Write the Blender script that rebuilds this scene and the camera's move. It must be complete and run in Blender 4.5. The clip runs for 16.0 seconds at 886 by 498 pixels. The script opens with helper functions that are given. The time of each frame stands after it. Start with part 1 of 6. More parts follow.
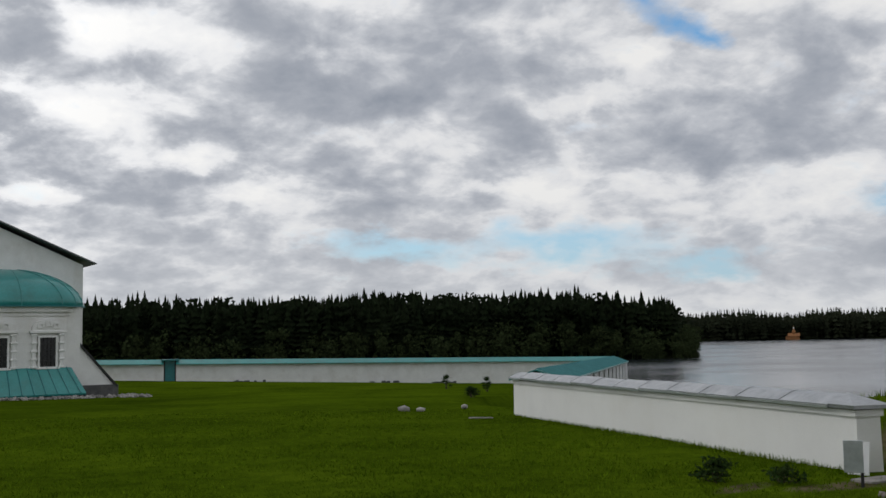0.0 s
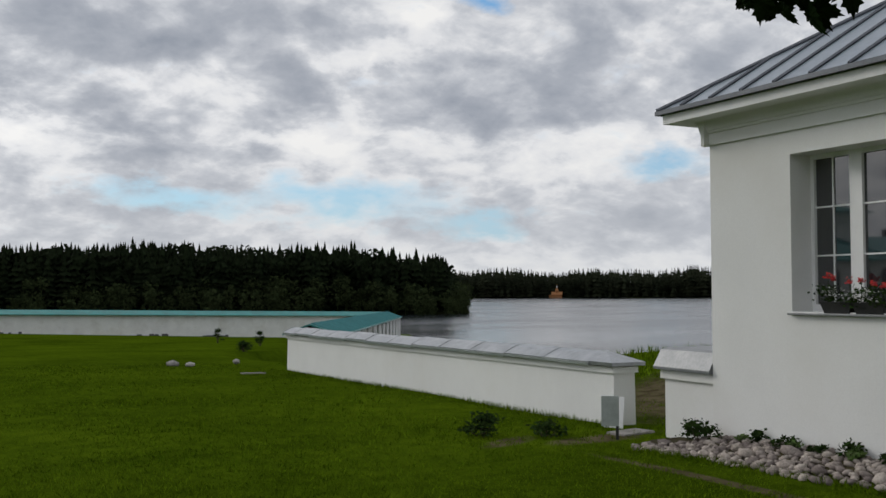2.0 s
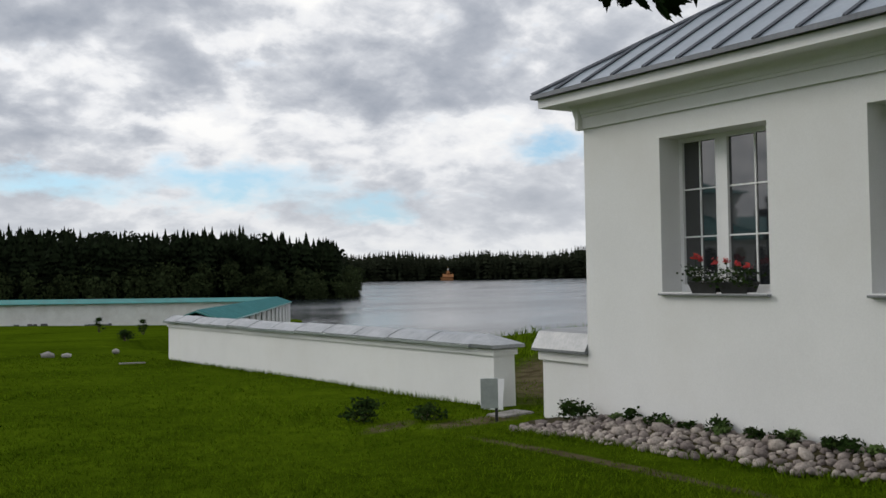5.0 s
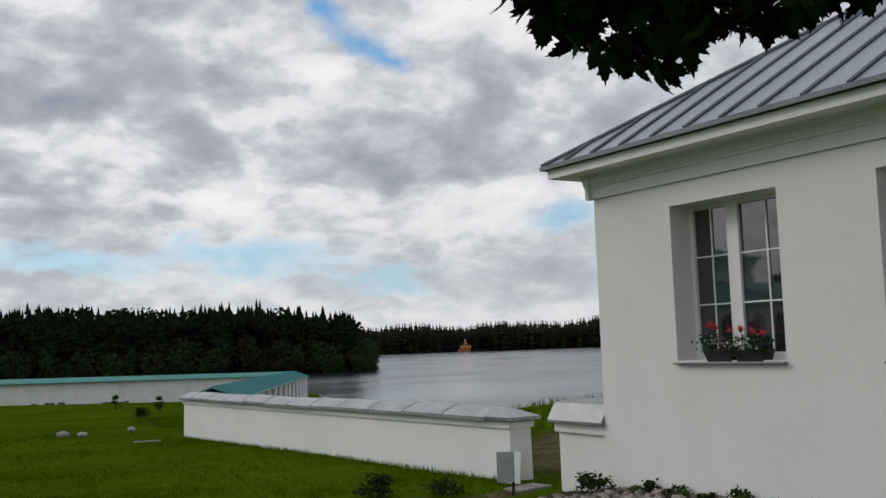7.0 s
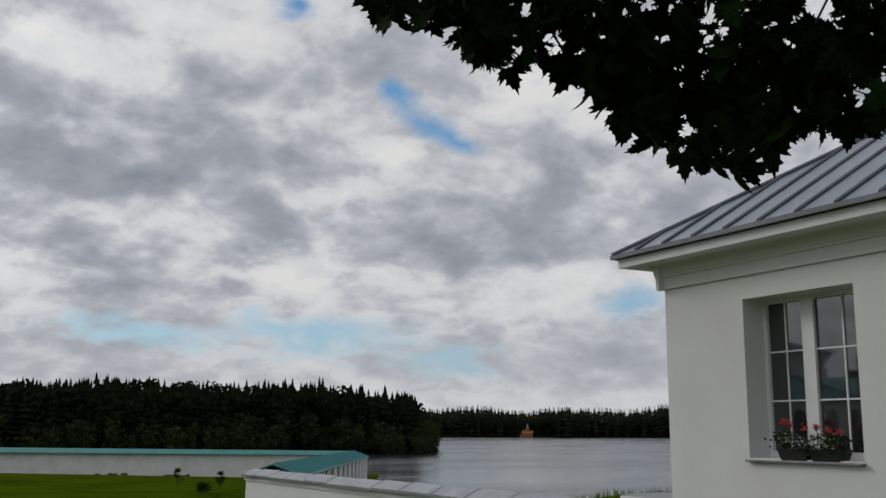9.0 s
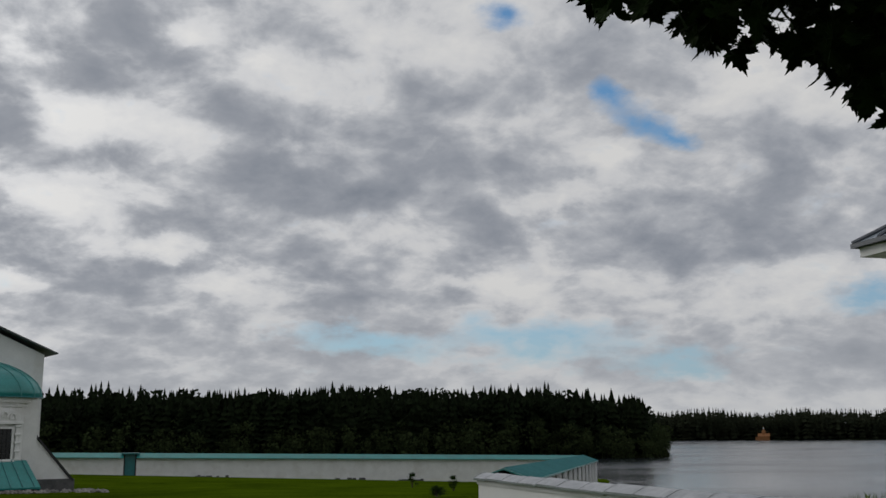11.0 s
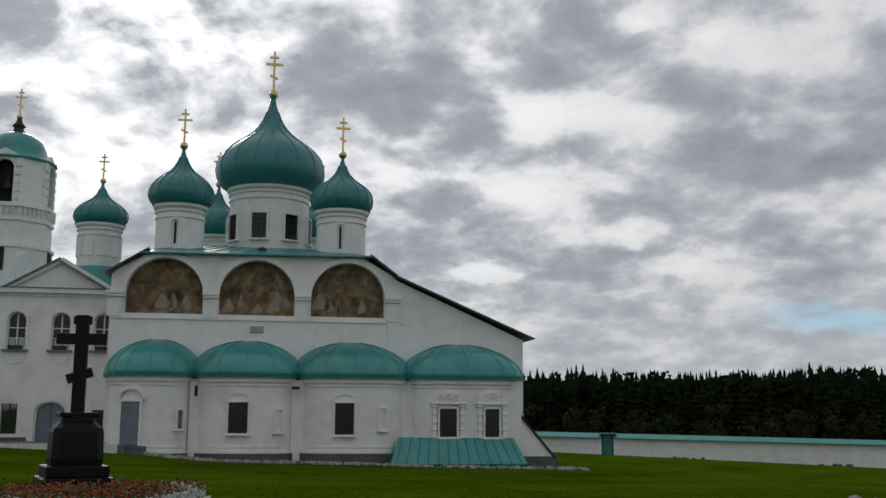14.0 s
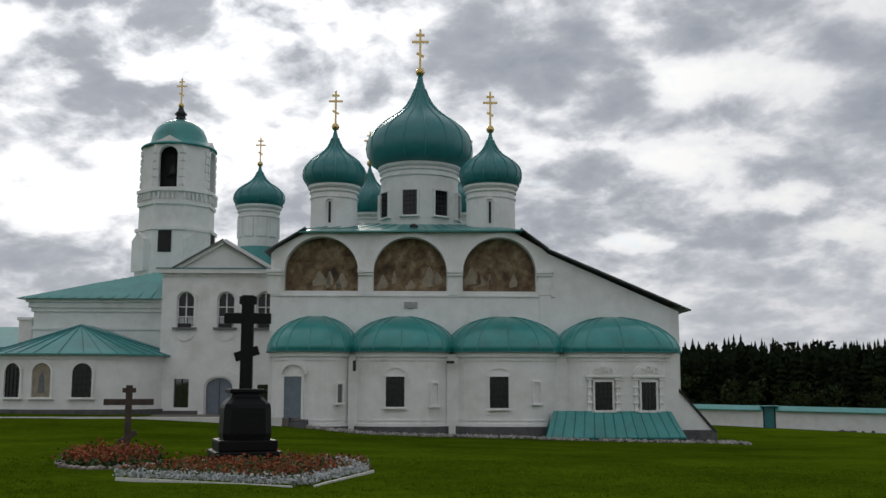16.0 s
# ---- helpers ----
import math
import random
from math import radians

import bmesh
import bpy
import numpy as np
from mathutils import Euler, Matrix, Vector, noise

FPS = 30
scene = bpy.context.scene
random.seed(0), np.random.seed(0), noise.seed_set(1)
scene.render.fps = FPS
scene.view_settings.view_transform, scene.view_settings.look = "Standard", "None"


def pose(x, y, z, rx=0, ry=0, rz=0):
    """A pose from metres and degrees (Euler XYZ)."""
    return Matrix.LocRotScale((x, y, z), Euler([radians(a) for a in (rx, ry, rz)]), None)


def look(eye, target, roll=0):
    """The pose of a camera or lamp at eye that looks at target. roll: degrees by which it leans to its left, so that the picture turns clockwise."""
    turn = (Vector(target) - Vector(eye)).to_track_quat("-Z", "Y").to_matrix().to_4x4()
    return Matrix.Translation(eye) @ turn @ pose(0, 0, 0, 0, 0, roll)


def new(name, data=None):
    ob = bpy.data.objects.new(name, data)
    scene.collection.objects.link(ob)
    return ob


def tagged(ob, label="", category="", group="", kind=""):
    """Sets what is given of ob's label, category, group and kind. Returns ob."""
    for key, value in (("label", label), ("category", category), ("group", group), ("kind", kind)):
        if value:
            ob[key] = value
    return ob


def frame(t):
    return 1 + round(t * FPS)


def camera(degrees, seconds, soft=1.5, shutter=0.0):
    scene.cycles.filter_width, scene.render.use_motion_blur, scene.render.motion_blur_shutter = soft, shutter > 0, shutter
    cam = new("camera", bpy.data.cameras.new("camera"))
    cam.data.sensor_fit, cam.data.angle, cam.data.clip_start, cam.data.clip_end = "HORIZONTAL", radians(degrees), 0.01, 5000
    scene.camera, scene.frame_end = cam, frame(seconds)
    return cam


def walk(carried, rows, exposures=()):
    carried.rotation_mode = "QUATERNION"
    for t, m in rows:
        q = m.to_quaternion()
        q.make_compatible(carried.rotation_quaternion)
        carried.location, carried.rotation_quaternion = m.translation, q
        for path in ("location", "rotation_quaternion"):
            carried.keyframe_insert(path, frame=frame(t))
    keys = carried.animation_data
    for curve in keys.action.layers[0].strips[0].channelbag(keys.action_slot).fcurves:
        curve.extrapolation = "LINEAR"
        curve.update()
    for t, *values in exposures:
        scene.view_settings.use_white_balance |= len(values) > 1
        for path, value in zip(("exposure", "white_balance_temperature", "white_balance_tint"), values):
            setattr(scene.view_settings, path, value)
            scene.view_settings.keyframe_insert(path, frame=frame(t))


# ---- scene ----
cam = camera(47.07, 16.0)
# seconds, place, pitch, roll, yaw
ROWS = [
    (0, -0.123, -0.156, 1.589, 5.07, 1.14, -13.93), (0.5, -0.129, -0.110, 1.593, 4.22, 0.68, -17.60), (1, -0.122, -0.060, 1.598, 3.42, 0.10, -21.12),
    (1.5, -0.110, -0.039, 1.615, 2.88, 0.18, -23.97), (2, -0.090, -0.013, 1.612, 2.38, 0.16, -26.52), (2.5, -0.060, -0.010, 1.626, 1.86, 0.36, -29.46),
    (3, -0.032, -0.002, 1.630, 1.45, 0.63, -31.41), (3.5, 0.000, -0.001, 1.629, 1.28, 0.73, -32.50), (6, 0.115, -0.041, 1.634, 1.73, 1.37, -32.37),
    (6.5, 0.126, -0.040, 1.639, 3.06, 1.82, -31.77), (7, 0.121, -0.047, 1.642, 5.40, 1.99, -31.63), (7.5, 0.114, -0.066, 1.654, 7.32, 1.55, -31.22),
    (8, 0.093, -0.079, 1.674, 9.02, 0.57, -31.59), (10.5, 0.024, -0.035, 1.655, 10.56, 0.03, -19.08), (11, 0.028, -0.025, 1.648, 10.35, 0.40, -15.66),
    (11.5, 0.041, -0.018, 1.642, 9.78, 0.78, -11.19), (12, 0.073, -0.009, 1.638, 9.03, 0.60, -6.09), (12.5, 0.096, 0.011, 1.636, 8.36, 0.37, -0.74),
    (13, 0.105, 0.049, 1.636, 9.58, 0.16, 3.91), (13.5, 0.099, 0.094, 1.648, 9.02, -0.20, 6.87), (14, 0.081, 0.131, 1.667, 9.36, -0.33, 10.18),
    (14.5, 0.043, 0.160, 1.694, 8.88, -0.09, 13.66), (15, 0.002, 0.176, 1.720, 7.82, -0.86, 15.53), (15.5, -0.033, 0.177, 1.737, 7.57, -0.45, 17.46),
    (16, -0.056, 0.179, 1.748, 7.79, -0.12, 18.65)]
walk(cam, [(t, pose(x, y, z, 90 + p, r, w)) for t, x, y, z, p, r, w in ROWS],
     [(0, -0.03), (1.5, 0.04), (2.5, 0.07), (3.5, 0.22), (6, 0.24), (6.5, 0.22), (7, 0.06), (8, -0.10), (10.5, -0.46), (11.5, -0.38), (12.2, -0.26), (13, -0.2), (14, -0.22), (15.2, -0.25), (16, -0.05)])

# ---- sky, sun, exposure ----
SUN_YAW, SUN_UP = 32.0, 27.0
world = bpy.data.worlds.new("sky")
scene.world = world
world.use_nodes = True
wn, wl = world.node_tree.nodes, world.node_tree.links
wn.clear()


def nd(tree, kind, **kw):
    n = tree.nodes.new(kind)
    for key, val in kw.items():
        if key == "op":
            n.operation = val
        elif key == "blend":
            n.blend_type = val
            n.data_type = "RGBA"
        else:
            n.inputs[key.replace("_", " ")].default_value = val
    return n


def math_node(tree, op, a, b=None, c=None, clamp=False):
    n = tree.nodes.new("ShaderNodeMath")
    n.operation, n.use_clamp = op, clamp
    for i, val in enumerate((a, b, c)):
        if val is None:
            continue
        if isinstance(val, (int, float)):
            n.inputs[i].default_value = val
        else:
            tree.links.new(val, n.inputs[i])
    return n.outputs[0]


def ramp(tree, fac, stops):
    n = tree.nodes.new("ShaderNodeValToRGB")
    el = n.color_ramp.elements
    while len(el) < len(stops):
        el.new(0.5)
    for e, (p, c) in zip(el, stops):
        e.position = p
        e.color = (*c, 1) if len(c) == 3 else c
    tree.links.new(fac, n.inputs[0])
    return n.outputs[0]


def mix(tree, fac, a, b, blend="MIX"):
    n = tree.nodes.new("ShaderNodeMix")
    n.data_type, n.blend_type = "RGBA", blend
    for i, val in ((0, fac), (6, a), (7, b)):
        if isinstance(val, (int, float)):
            n.inputs[i].default_value = val
        elif isinstance(val, tuple):
            n.inputs[i].default_value = (*val, 1)
        else:
            tree.links.new(val, n.inputs[i])
    return n.outputs[2]


def noise_tex(tree, vec, scale, detail=5.0, rough=0.55, lac=2.0, distortion=0.0):
    n = tree.nodes.new("ShaderNodeTexNoise")
    n.inputs["Scale"].default_value = scale
    n.inputs["Detail"].default_value = detail
    n.inputs["Roughness"].default_value = rough
    n.inputs["Lacunarity"].default_value = lac
    n.inputs["Distortion"].default_value = distortion
    if vec is not None:
        tree.links.new(vec, n.inputs["Vector"])
    return n.outputs["Fac"]


def sky_way(yaw, up):
    a, e = radians(yaw), radians(up)
    return (-math.sin(a) * math.cos(e), math.cos(a) * math.cos(e), math.sin(e))


def build_sky():
    tree = world.node_tree
    coord = tree.nodes.new("ShaderNodeTexCoord").outputs["Generated"]
    sky = tree.nodes.new("ShaderNodeTexSky")
    sky.sky_type, sky.sun_disc = "NISHITA", False
    sky.sun_elevation, sky.sun_rotation = radians(SUN_UP), radians(-SUN_YAW)
    sky.air_density, sky.dust_density = 1.0, 0.6
    norm = tree.nodes.new("ShaderNodeVectorMath")
    norm.operation = "NORMALIZE"
    tree.links.new(coord, norm.inputs[0])
    sep = tree.nodes.new("ShaderNodeSeparateXYZ")
    tree.links.new(norm.outputs[0], sep.inputs[0])
    up = math_node(tree, "MAXIMUM", sep.outputs[2], 0.0)
    # a cloud layer overhead, seen flatter towards the horizon
    inv = math_node(tree, "DIVIDE", 1.0, math_node(tree, "ADD", up, 0.40))
    comb = tree.nodes.new("ShaderNodeCombineXYZ")
    tree.links.new(math_node(tree, "MULTIPLY", sep.outputs[0], inv), comb.inputs[0])
    tree.links.new(math_node(tree, "MULTIPLY", sep.outputs[1], inv), comb.inputs[1])
    flat = comb.outputs[0]

    def moved(dx, dy, dz):
        n = tree.nodes.new("ShaderNodeVectorMath")
        n.operation = "ADD"
        tree.links.new(flat, n.inputs[0])
        n.inputs[1].default_value = (dx, dy, dz)
        return n.outputs[0]

    broad = noise_tex(tree, moved(5.3, 1.9, 0.7), 2.6, 4.0, 0.5, 2.0, 0.3)
    fold = noise_tex(tree, moved(2.1, 7.7, 3.1), 5.2, 5.0, 0.52, 2.1, 0.25)
    puffs = math_node(tree, "ABSOLUTE", math_node(tree, "MULTIPLY_ADD", fold, 2.0, -1.0))
    fine = noise_tex(tree, moved(1.0, 2.0, 7.0), 9.0, 7.0, 0.58, 2.0, 0.2)
    # yaw and height in degrees, made ragged so that banks and rifts have torn edges
    tear = tree.nodes.new("ShaderNodeTexNoise")
    tear.inputs["Scale"].default_value, tear.inputs["Detail"].default_value, tear.inputs["Roughness"].default_value = 8.0, 6.0, 0.6
    tree.links.new(moved(4.4, 0.3, 5.0), tear.inputs["Vector"])
    torn = tree.nodes.new("ShaderNodeSeparateColor")
    tree.links.new(tear.outputs["Color"], torn.inputs[0])
    yaw = math_node(tree, "MULTIPLY", math_node(tree, "ARCTAN2", math_node(tree, "MULTIPLY", sep.outputs[0], -1.0), sep.outputs[1]), 57.2958)
    high = math_node(tree, "MULTIPLY", math_node(tree, "ARCSINE", sep.outputs[2]), 57.2958)
    yaw = math_node(tree, "ADD", yaw, math_node(tree, "MULTIPLY_ADD", torn.outputs[0], 5.0, -2.5))
    high = math_node(tree, "ADD", high, math_node(tree, "MULTIPLY_ADD", torn.outputs[1], 3.2, -1.6))

    def spread(total, spots, amount):
        for a, e, wide, tall in spots:
            u = math_node(tree, "MULTIPLY_ADD", yaw, 1 / wide, -a / wide)
            v = math_node(tree, "MULTIPLY_ADD", high, 1 / tall, -e / tall)
            q = math_node(tree, "MULTIPLY_ADD", v, v, math_node(tree, "MULTIPLY", u, u))
            total = math_node(tree, "MULTIPLY_ADD", math_node(tree, "POWER", 0.3679, q), amount, total)
        return total

    def near(a, e, tight):
        dot = tree.nodes.new("ShaderNodeVectorMath")
        dot.operation = "DOT_PRODUCT"
        tree.links.new(norm.outputs[0], dot.inputs[0])
        dot.inputs[1].default_value = sky_way(a, e)
        return math_node(tree, "POWER", math_node(tree, "MAXIMUM", dot.outputs["Value"], 0.0), tight)

    # how thick the cloud is: thin seams let the light through, thick lumps are grey underneath
    tone = math_node(tree, "MULTIPLY_ADD", broad, 1.0, -0.06)
    tone = math_node(tree, "MULTIPLY_ADD", puffs, 0.50, tone)
    tone = math_node(tree, "MULTIPLY_ADD", fine, 0.80, math_node(tree, "ADD", tone, -0.42))
    tone = spread(tone, DARK_BANKS, 0.17)
    tone = spread(tone, BRIGHT_BREAKS, -0.22)
    shade = ramp(tree, tone, [(0.22, (1.0, 0.995, 0.985)), (0.39, (0.855, 0.865, 0.89)), (0.51, (0.62, 0.645, 0.695)), (0.65, (0.46, 0.49, 0.55)), (0.88, (0.33, 0.365, 0.43))])
    sunny = math_node(tree, "ADD", math_node(tree, "MULTIPLY", near(SUN_YAW, SUN_UP, 9.0), 0.60), math_node(tree, "MULTIPLY", near(SUN_YAW, SUN_UP, 70.0), 0.9))
    thin = ramp(tree, tone, [(0.38, (1, 1, 1)), (0.60, (0.06, 0.06, 0.06))])
    lit = mix(tree, 1.0, shade, mix(tree, 1.0, thin, sunny, "MULTIPLY"), "ADD")
    # haze lifts the lowest clouds to an even pale grey
    low = ramp(tree, up, [(0.0, (1, 1, 1)), (0.15, (0, 0, 0))])
    lit = mix(tree, math_node(tree, "MULTIPLY", low, 0.60), lit, (0.70, 0.72, 0.75))
    blue = mix(tree, 1.0, sky.outputs[0], (0.085, 0.125, 0.15), "MULTIPLY")
    hazy = ramp(tree, up, [(0.0, (1, 1, 1)), (0.28, (0, 0, 0))])
    blue = mix(tree, math_node(tree, "MULTIPLY", hazy, 0.85), blue, (0.50, 0.64, 0.80))
    cover = math_node(tree, "MULTIPLY_ADD", fine, 1.3, 0.35)
    cover = spread(cover, RIFTS, -0.82)
    cloudy = ramp(tree, cover, [(0.16, (0, 0, 0)), (0.82, (1, 1, 1))])
    colour = mix(tree, cloudy, blue, lit)
    back = tree.nodes.new("ShaderNodeBackground")
    back.inputs["Strength"].default_value = SKY_STRENGTH
    tree.links.new(colour, back.inputs["Color"])
    out = tree.nodes.new("ShaderNodeOutputWorld")
    tree.links.new(back.outputs[0], out.inputs["Surface"])


# yaw, height, width and tallness in degrees of the blue rifts, the dark banks and the bright breaks
RIFTS = [(-19.1, 22.9, 1.5, 0.8), (-25.5, 18.7, 1.2, 1.1), (-27.3, 17.1, 1.5, 0.8), (-29.2, 16.2, 1.5, 0.7),
         (-21.0, 5.2, 5.5, 1.2), (-11.0, 5.2, 4.0, 0.8), (-39.0, 7.0, 2.4, 0.9), (-28.5, 3.6, 3.5, 0.8)]
DARK_BANKS = [(-13.3, 17.7, 3.5, 3.5), (2.2, 15.0, 3.5, 1.9), (-6.0, 13.3, 3.5, 1.8), (-19.9, 11.5, 3.0, 1.2), (-29.0, 10.0, 4.0, 1.7), (9.3, 11.3, 3.0, 1.0),
              (-1.0, 9.2, 1.8, 0.8), (-9.9, 8.8, 2.5, 0.7), (3.4, 21.3, 4.0, 2.0), (10.8, 7.0, 3.0, 0.9), (37.8, 15.5, 4.0, 2.2), (29.8, 16.6, 3.0, 1.5),
              (14.9, 18.5, 4.0, 1.8), (8.7, 16.8, 2.2, 1.2), (5.5, 8.9, 4.0, 1.2), (40.8, 7.8, 3.0, 1.0)]
BRIGHT_BREAKS = [(-0.9, 21.3, 1.2, 0.6), (-4.9, 20.5, 1.0, 0.5), (8.6, 19.8, 1.5, 1.1), (4.7, 16.7, 1.4, 1.2), (5.1, 12.3, 2.6, 0.8), (10.6, 13.6, 2.4, 0.8),
                 (0.0, 10.0, 3.0, 0.6), (-4.1, 8.6, 3.0, 0.6), (-7.0, 15.9, 1.1, 0.5), (7.6, 8.1, 2.5, 0.5), (-32.6, 18.4, 2.5, 1.5), (-26.1, 15.3, 2.0, 0.6),
                 (40.8, 18.6, 4.0, 1.5), (33.3, 17.3, 3.0, 1.0), (26.1, 19.3, 3.0, 0.8), (38.4, 10.3, 2.5, 1.0), (-22.7, 13.2, 2.0, 1.0), (-18.4, 8.2, 4.0, 0.6)]
SKY_STRENGTH = 0.84
build_sky()
sun = new("sun", bpy.data.lights.new("sun", "SUN"))
sun.data.energy, sun.data.angle, sun.data.color = 0.9, radians(14), (1.0, 0.95, 0.88)
sun.matrix_world = look((0, 0, 60), tuple(Vector((0, 0, 60)) - Vector(sky_way(SUN_YAW, SUN_UP))))


# ---- materials ----
def material(name, rough=0.7, metal=0.0):
    m = bpy.data.materials.new(name)
    m.use_nodes = True
    b = m.node_tree.nodes["Principled BSDF"]
    b.inputs["Roughness"].default_value = rough
    b.inputs["Metallic"].default_value = metal
    return m, m.node_tree, b


def surface(name, dark, light, scale=2.0, rough=0.7, metal=0.0, fine=30.0, bump=0.25, depth=0.01, stain=None, stain_scale=0.4, vary=0.0, spread=(0.35, 0.65), spec=0.5):
    """A mottled surface: grain at two scales, optional stains, variation from piece to piece, and fine relief."""
    m, tree, b = material(name, rough, metal)
    pos = tree.nodes.new("ShaderNodeNewGeometry").outputs["Position"]
    a = noise_tex(tree, pos, scale, 6.0, 0.6)
    c = noise_tex(tree, pos, fine, 4.0, 0.6)
    both = math_node(tree, "ADD", math_node(tree, "MULTIPLY", a, 0.6), math_node(tree, "MULTIPLY", c, 0.4))
    col = ramp(tree, both, [(spread[0], dark), (spread[1], light)])
    if stain:
        s = ramp(tree, noise_tex(tree, pos, stain_scale, 7.0, 0.62), [(0.52, (0, 0, 0)), (0.70, (0.7, 0.7, 0.7))])
        col = mix(tree, s, col, stain)
    if vary:
        info = tree.nodes.new("ShaderNodeObjectInfo").outputs["Random"]
        isle = tree.nodes.new("ShaderNodeNewGeometry").outputs["Random Per Island"]
        r = math_node(tree, "FRACT", math_node(tree, "ADD", info, isle))
        hsv = tree.nodes.new("ShaderNodeHueSaturation")
        tree.links.new(col, hsv.inputs["Color"])
        tree.links.new(math_node(tree, "ADD", 1.0 - vary, math_node(tree, "MULTIPLY", r, 2 * vary)), hsv.inputs["Value"])
        tree.links.new(math_node(tree, "ADD", 0.5 - vary * 0.04, math_node(tree, "MULTIPLY", r, vary * 0.08)), hsv.inputs["Hue"])
        col = hsv.outputs[0]
    tree.links.new(col, b.inputs["Base Color"])
    b.inputs["Specular IOR Level"].default_value = spec
    if bump:
        bn = tree.nodes.new("ShaderNodeBump")
        bn.inputs["Strength"].default_value, bn.inputs["Distance"].default_value = bump, depth
        tree.links.new(both, bn.inputs["Height"])
        tree.links.new(bn.outputs[0], b.inputs["Normal"])
    return m


PLASTER = surface("white_limewash", (0.70, 0.70, 0.68), (0.82, 0.82, 0.80), 1.2, 0.85, fine=22, bump=0.3, depth=0.012, stain=(0.60, 0.585, 0.54), stain_scale=0.55)
HOUSE_WHITE = surface("white_house_render", (0.72, 0.725, 0.715), (0.80, 0.805, 0.795), 0.9, 0.85, fine=60, bump=0.2, depth=0.004, stain=(0.66, 0.655, 0.625), stain_scale=0.45)
TRIM_WHITE = surface("white_painted_trim", (0.74, 0.745, 0.75), (0.82, 0.82, 0.82), 3, 0.5, fine=80, bump=0.05)
TEAL = surface("teal_painted_sheet", (0.016, 0.19, 0.175), (0.036, 0.28, 0.265), 0.9, 0.30, fine=9, bump=0.12, depth=0.02, stain=(0.035, 0.16, 0.145), stain_scale=0.5, spec=0.65)
TEAL_DARK = surface("dark_teal_sheet", (0.018, 0.15, 0.155), (0.036, 0.21, 0.22), 0.8, 0.35, fine=7, bump=0.12, depth=0.02)
ZINC = surface("grey_zinc_sheet", (0.25, 0.295, 0.34), (0.36, 0.405, 0.455), 0.8, 0.38, metal=0.55, fine=12, bump=0.08)
ZINC_SEAM = surface("dark_zinc_seam", (0.09, 0.10, 0.115), (0.15, 0.16, 0.18), 2, 0.45, metal=0.4)
GALV = surface("galvanised_sheet", (0.50, 0.53, 0.56), (0.68, 0.71, 0.74), 2.0, 0.30, metal=0.8, fine=14, bump=0.25, depth=0.02)
GOLD = surface("gilded_metal", (0.55, 0.39, 0.15), (0.72, 0.53, 0.23), 4, 0.35, metal=1.0, bump=0.05)
STONE_DARK = surface("dark_plinth_stone", (0.05, 0.05, 0.052), (0.12, 0.118, 0.115), 2, 0.8, fine=20, bump=0.5)
BLACK_GRANITE = surface("black_granite", (0.004, 0.004, 0.0045), (0.010, 0.010, 0.011), 20, 0.40, fine=150, bump=0.03, spec=0.14)
IRON = surface("dark_iron", (0.012, 0.012, 0.013), (0.03, 0.03, 0.03), 6, 0.6, metal=0.2)
DARK_WOOD = surface("dark_stained_wood", (0.03, 0.02, 0.015), (0.075, 0.05, 0.035), 5, 0.7, fine=60)
STRAW_GREY = surface("pale_grey_lattice", (0.26, 0.26, 0.25), (0.40, 0.40, 0.39), 6, 0.8)
SILL_GREY = surface("grey_sheet_sill", (0.17, 0.18, 0.19), (0.27, 0.28, 0.29), 4, 0.45, metal=0.3)
FRESCO = None
BLUE_DOOR = surface("grey_blue_painted_door", (0.11, 0.14, 0.17), (0.17, 0.205, 0.24), 3, 0.55, fine=40)
# near-black colour standing in for the shade inside rooms and openings
SHADOW_ROOM = surface("interior_shade_dark", (0.010, 0.010, 0.011), (0.03, 0.028, 0.026), 1, 0.9, bump=0)
EAVE_GREY = surface("grey_eave_board", (0.10, 0.105, 0.11), (0.17, 0.175, 0.18), 3, 0.6)


def glass(name, tint, rough=0.03):
    m, tree, b = material(name, rough)
    b.inputs["Base Color"].default_value = (*tint, 1)
    b.inputs["Specular IOR Level"].default_value = 0.6
    b.inputs["IOR"].default_value = 1.9
    pos = tree.nodes.new("ShaderNodeNewGeometry").outputs["Position"]
    bn = tree.nodes.new("ShaderNodeBump")
    bn.inputs["Strength"].default_value, bn.inputs["Distance"].default_value = 0.03, 0.02
    tree.links.new(noise_tex(tree, pos, 1.3, 2.0), bn.inputs["Height"])
    tree.links.new(bn.outputs[0], b.inputs["Normal"])
    return m


PANE = glass("dark_window_pane", (0.020, 0.022, 0.025))


# ---- mesh helpers ----
def mesh_of(name, bm, mat, smooth=False):
    bmesh.ops.recalc_face_normals(bm, faces=bm.faces[:])
    me = bpy.data.meshes.new(name)
    bm.to_mesh(me)
    bm.free()
    if mat:
        me.materials.append(mat)
    if smooth:
        for p in me.polygons:
            p.use_smooth = True
    return me


def part(name, bm, mat, parent, label="", smooth=False, at=None):
    ob = new(name, mesh_of(name, bm, mat, smooth))
    ob.parent = parent
    if at is not None:
        ob.matrix_basis = at
    if label:
        tagged(ob, label)
    return ob


def thing(name, label, category, at=None, group="", kind=""):
    ob = new(name)
    ob.empty_display_size = 0.3
    if at is not None:
        ob.matrix_basis = at
    return tagged(ob, label, category, group, kind)


def solid(name, bm, mat, label, category, group="", kind="", smooth=False, at=None):
    ob = new(name, mesh_of(name, bm, mat, smooth))
    if at is not None:
        ob.matrix_basis = at
    return tagged(ob, label, category, group, kind)


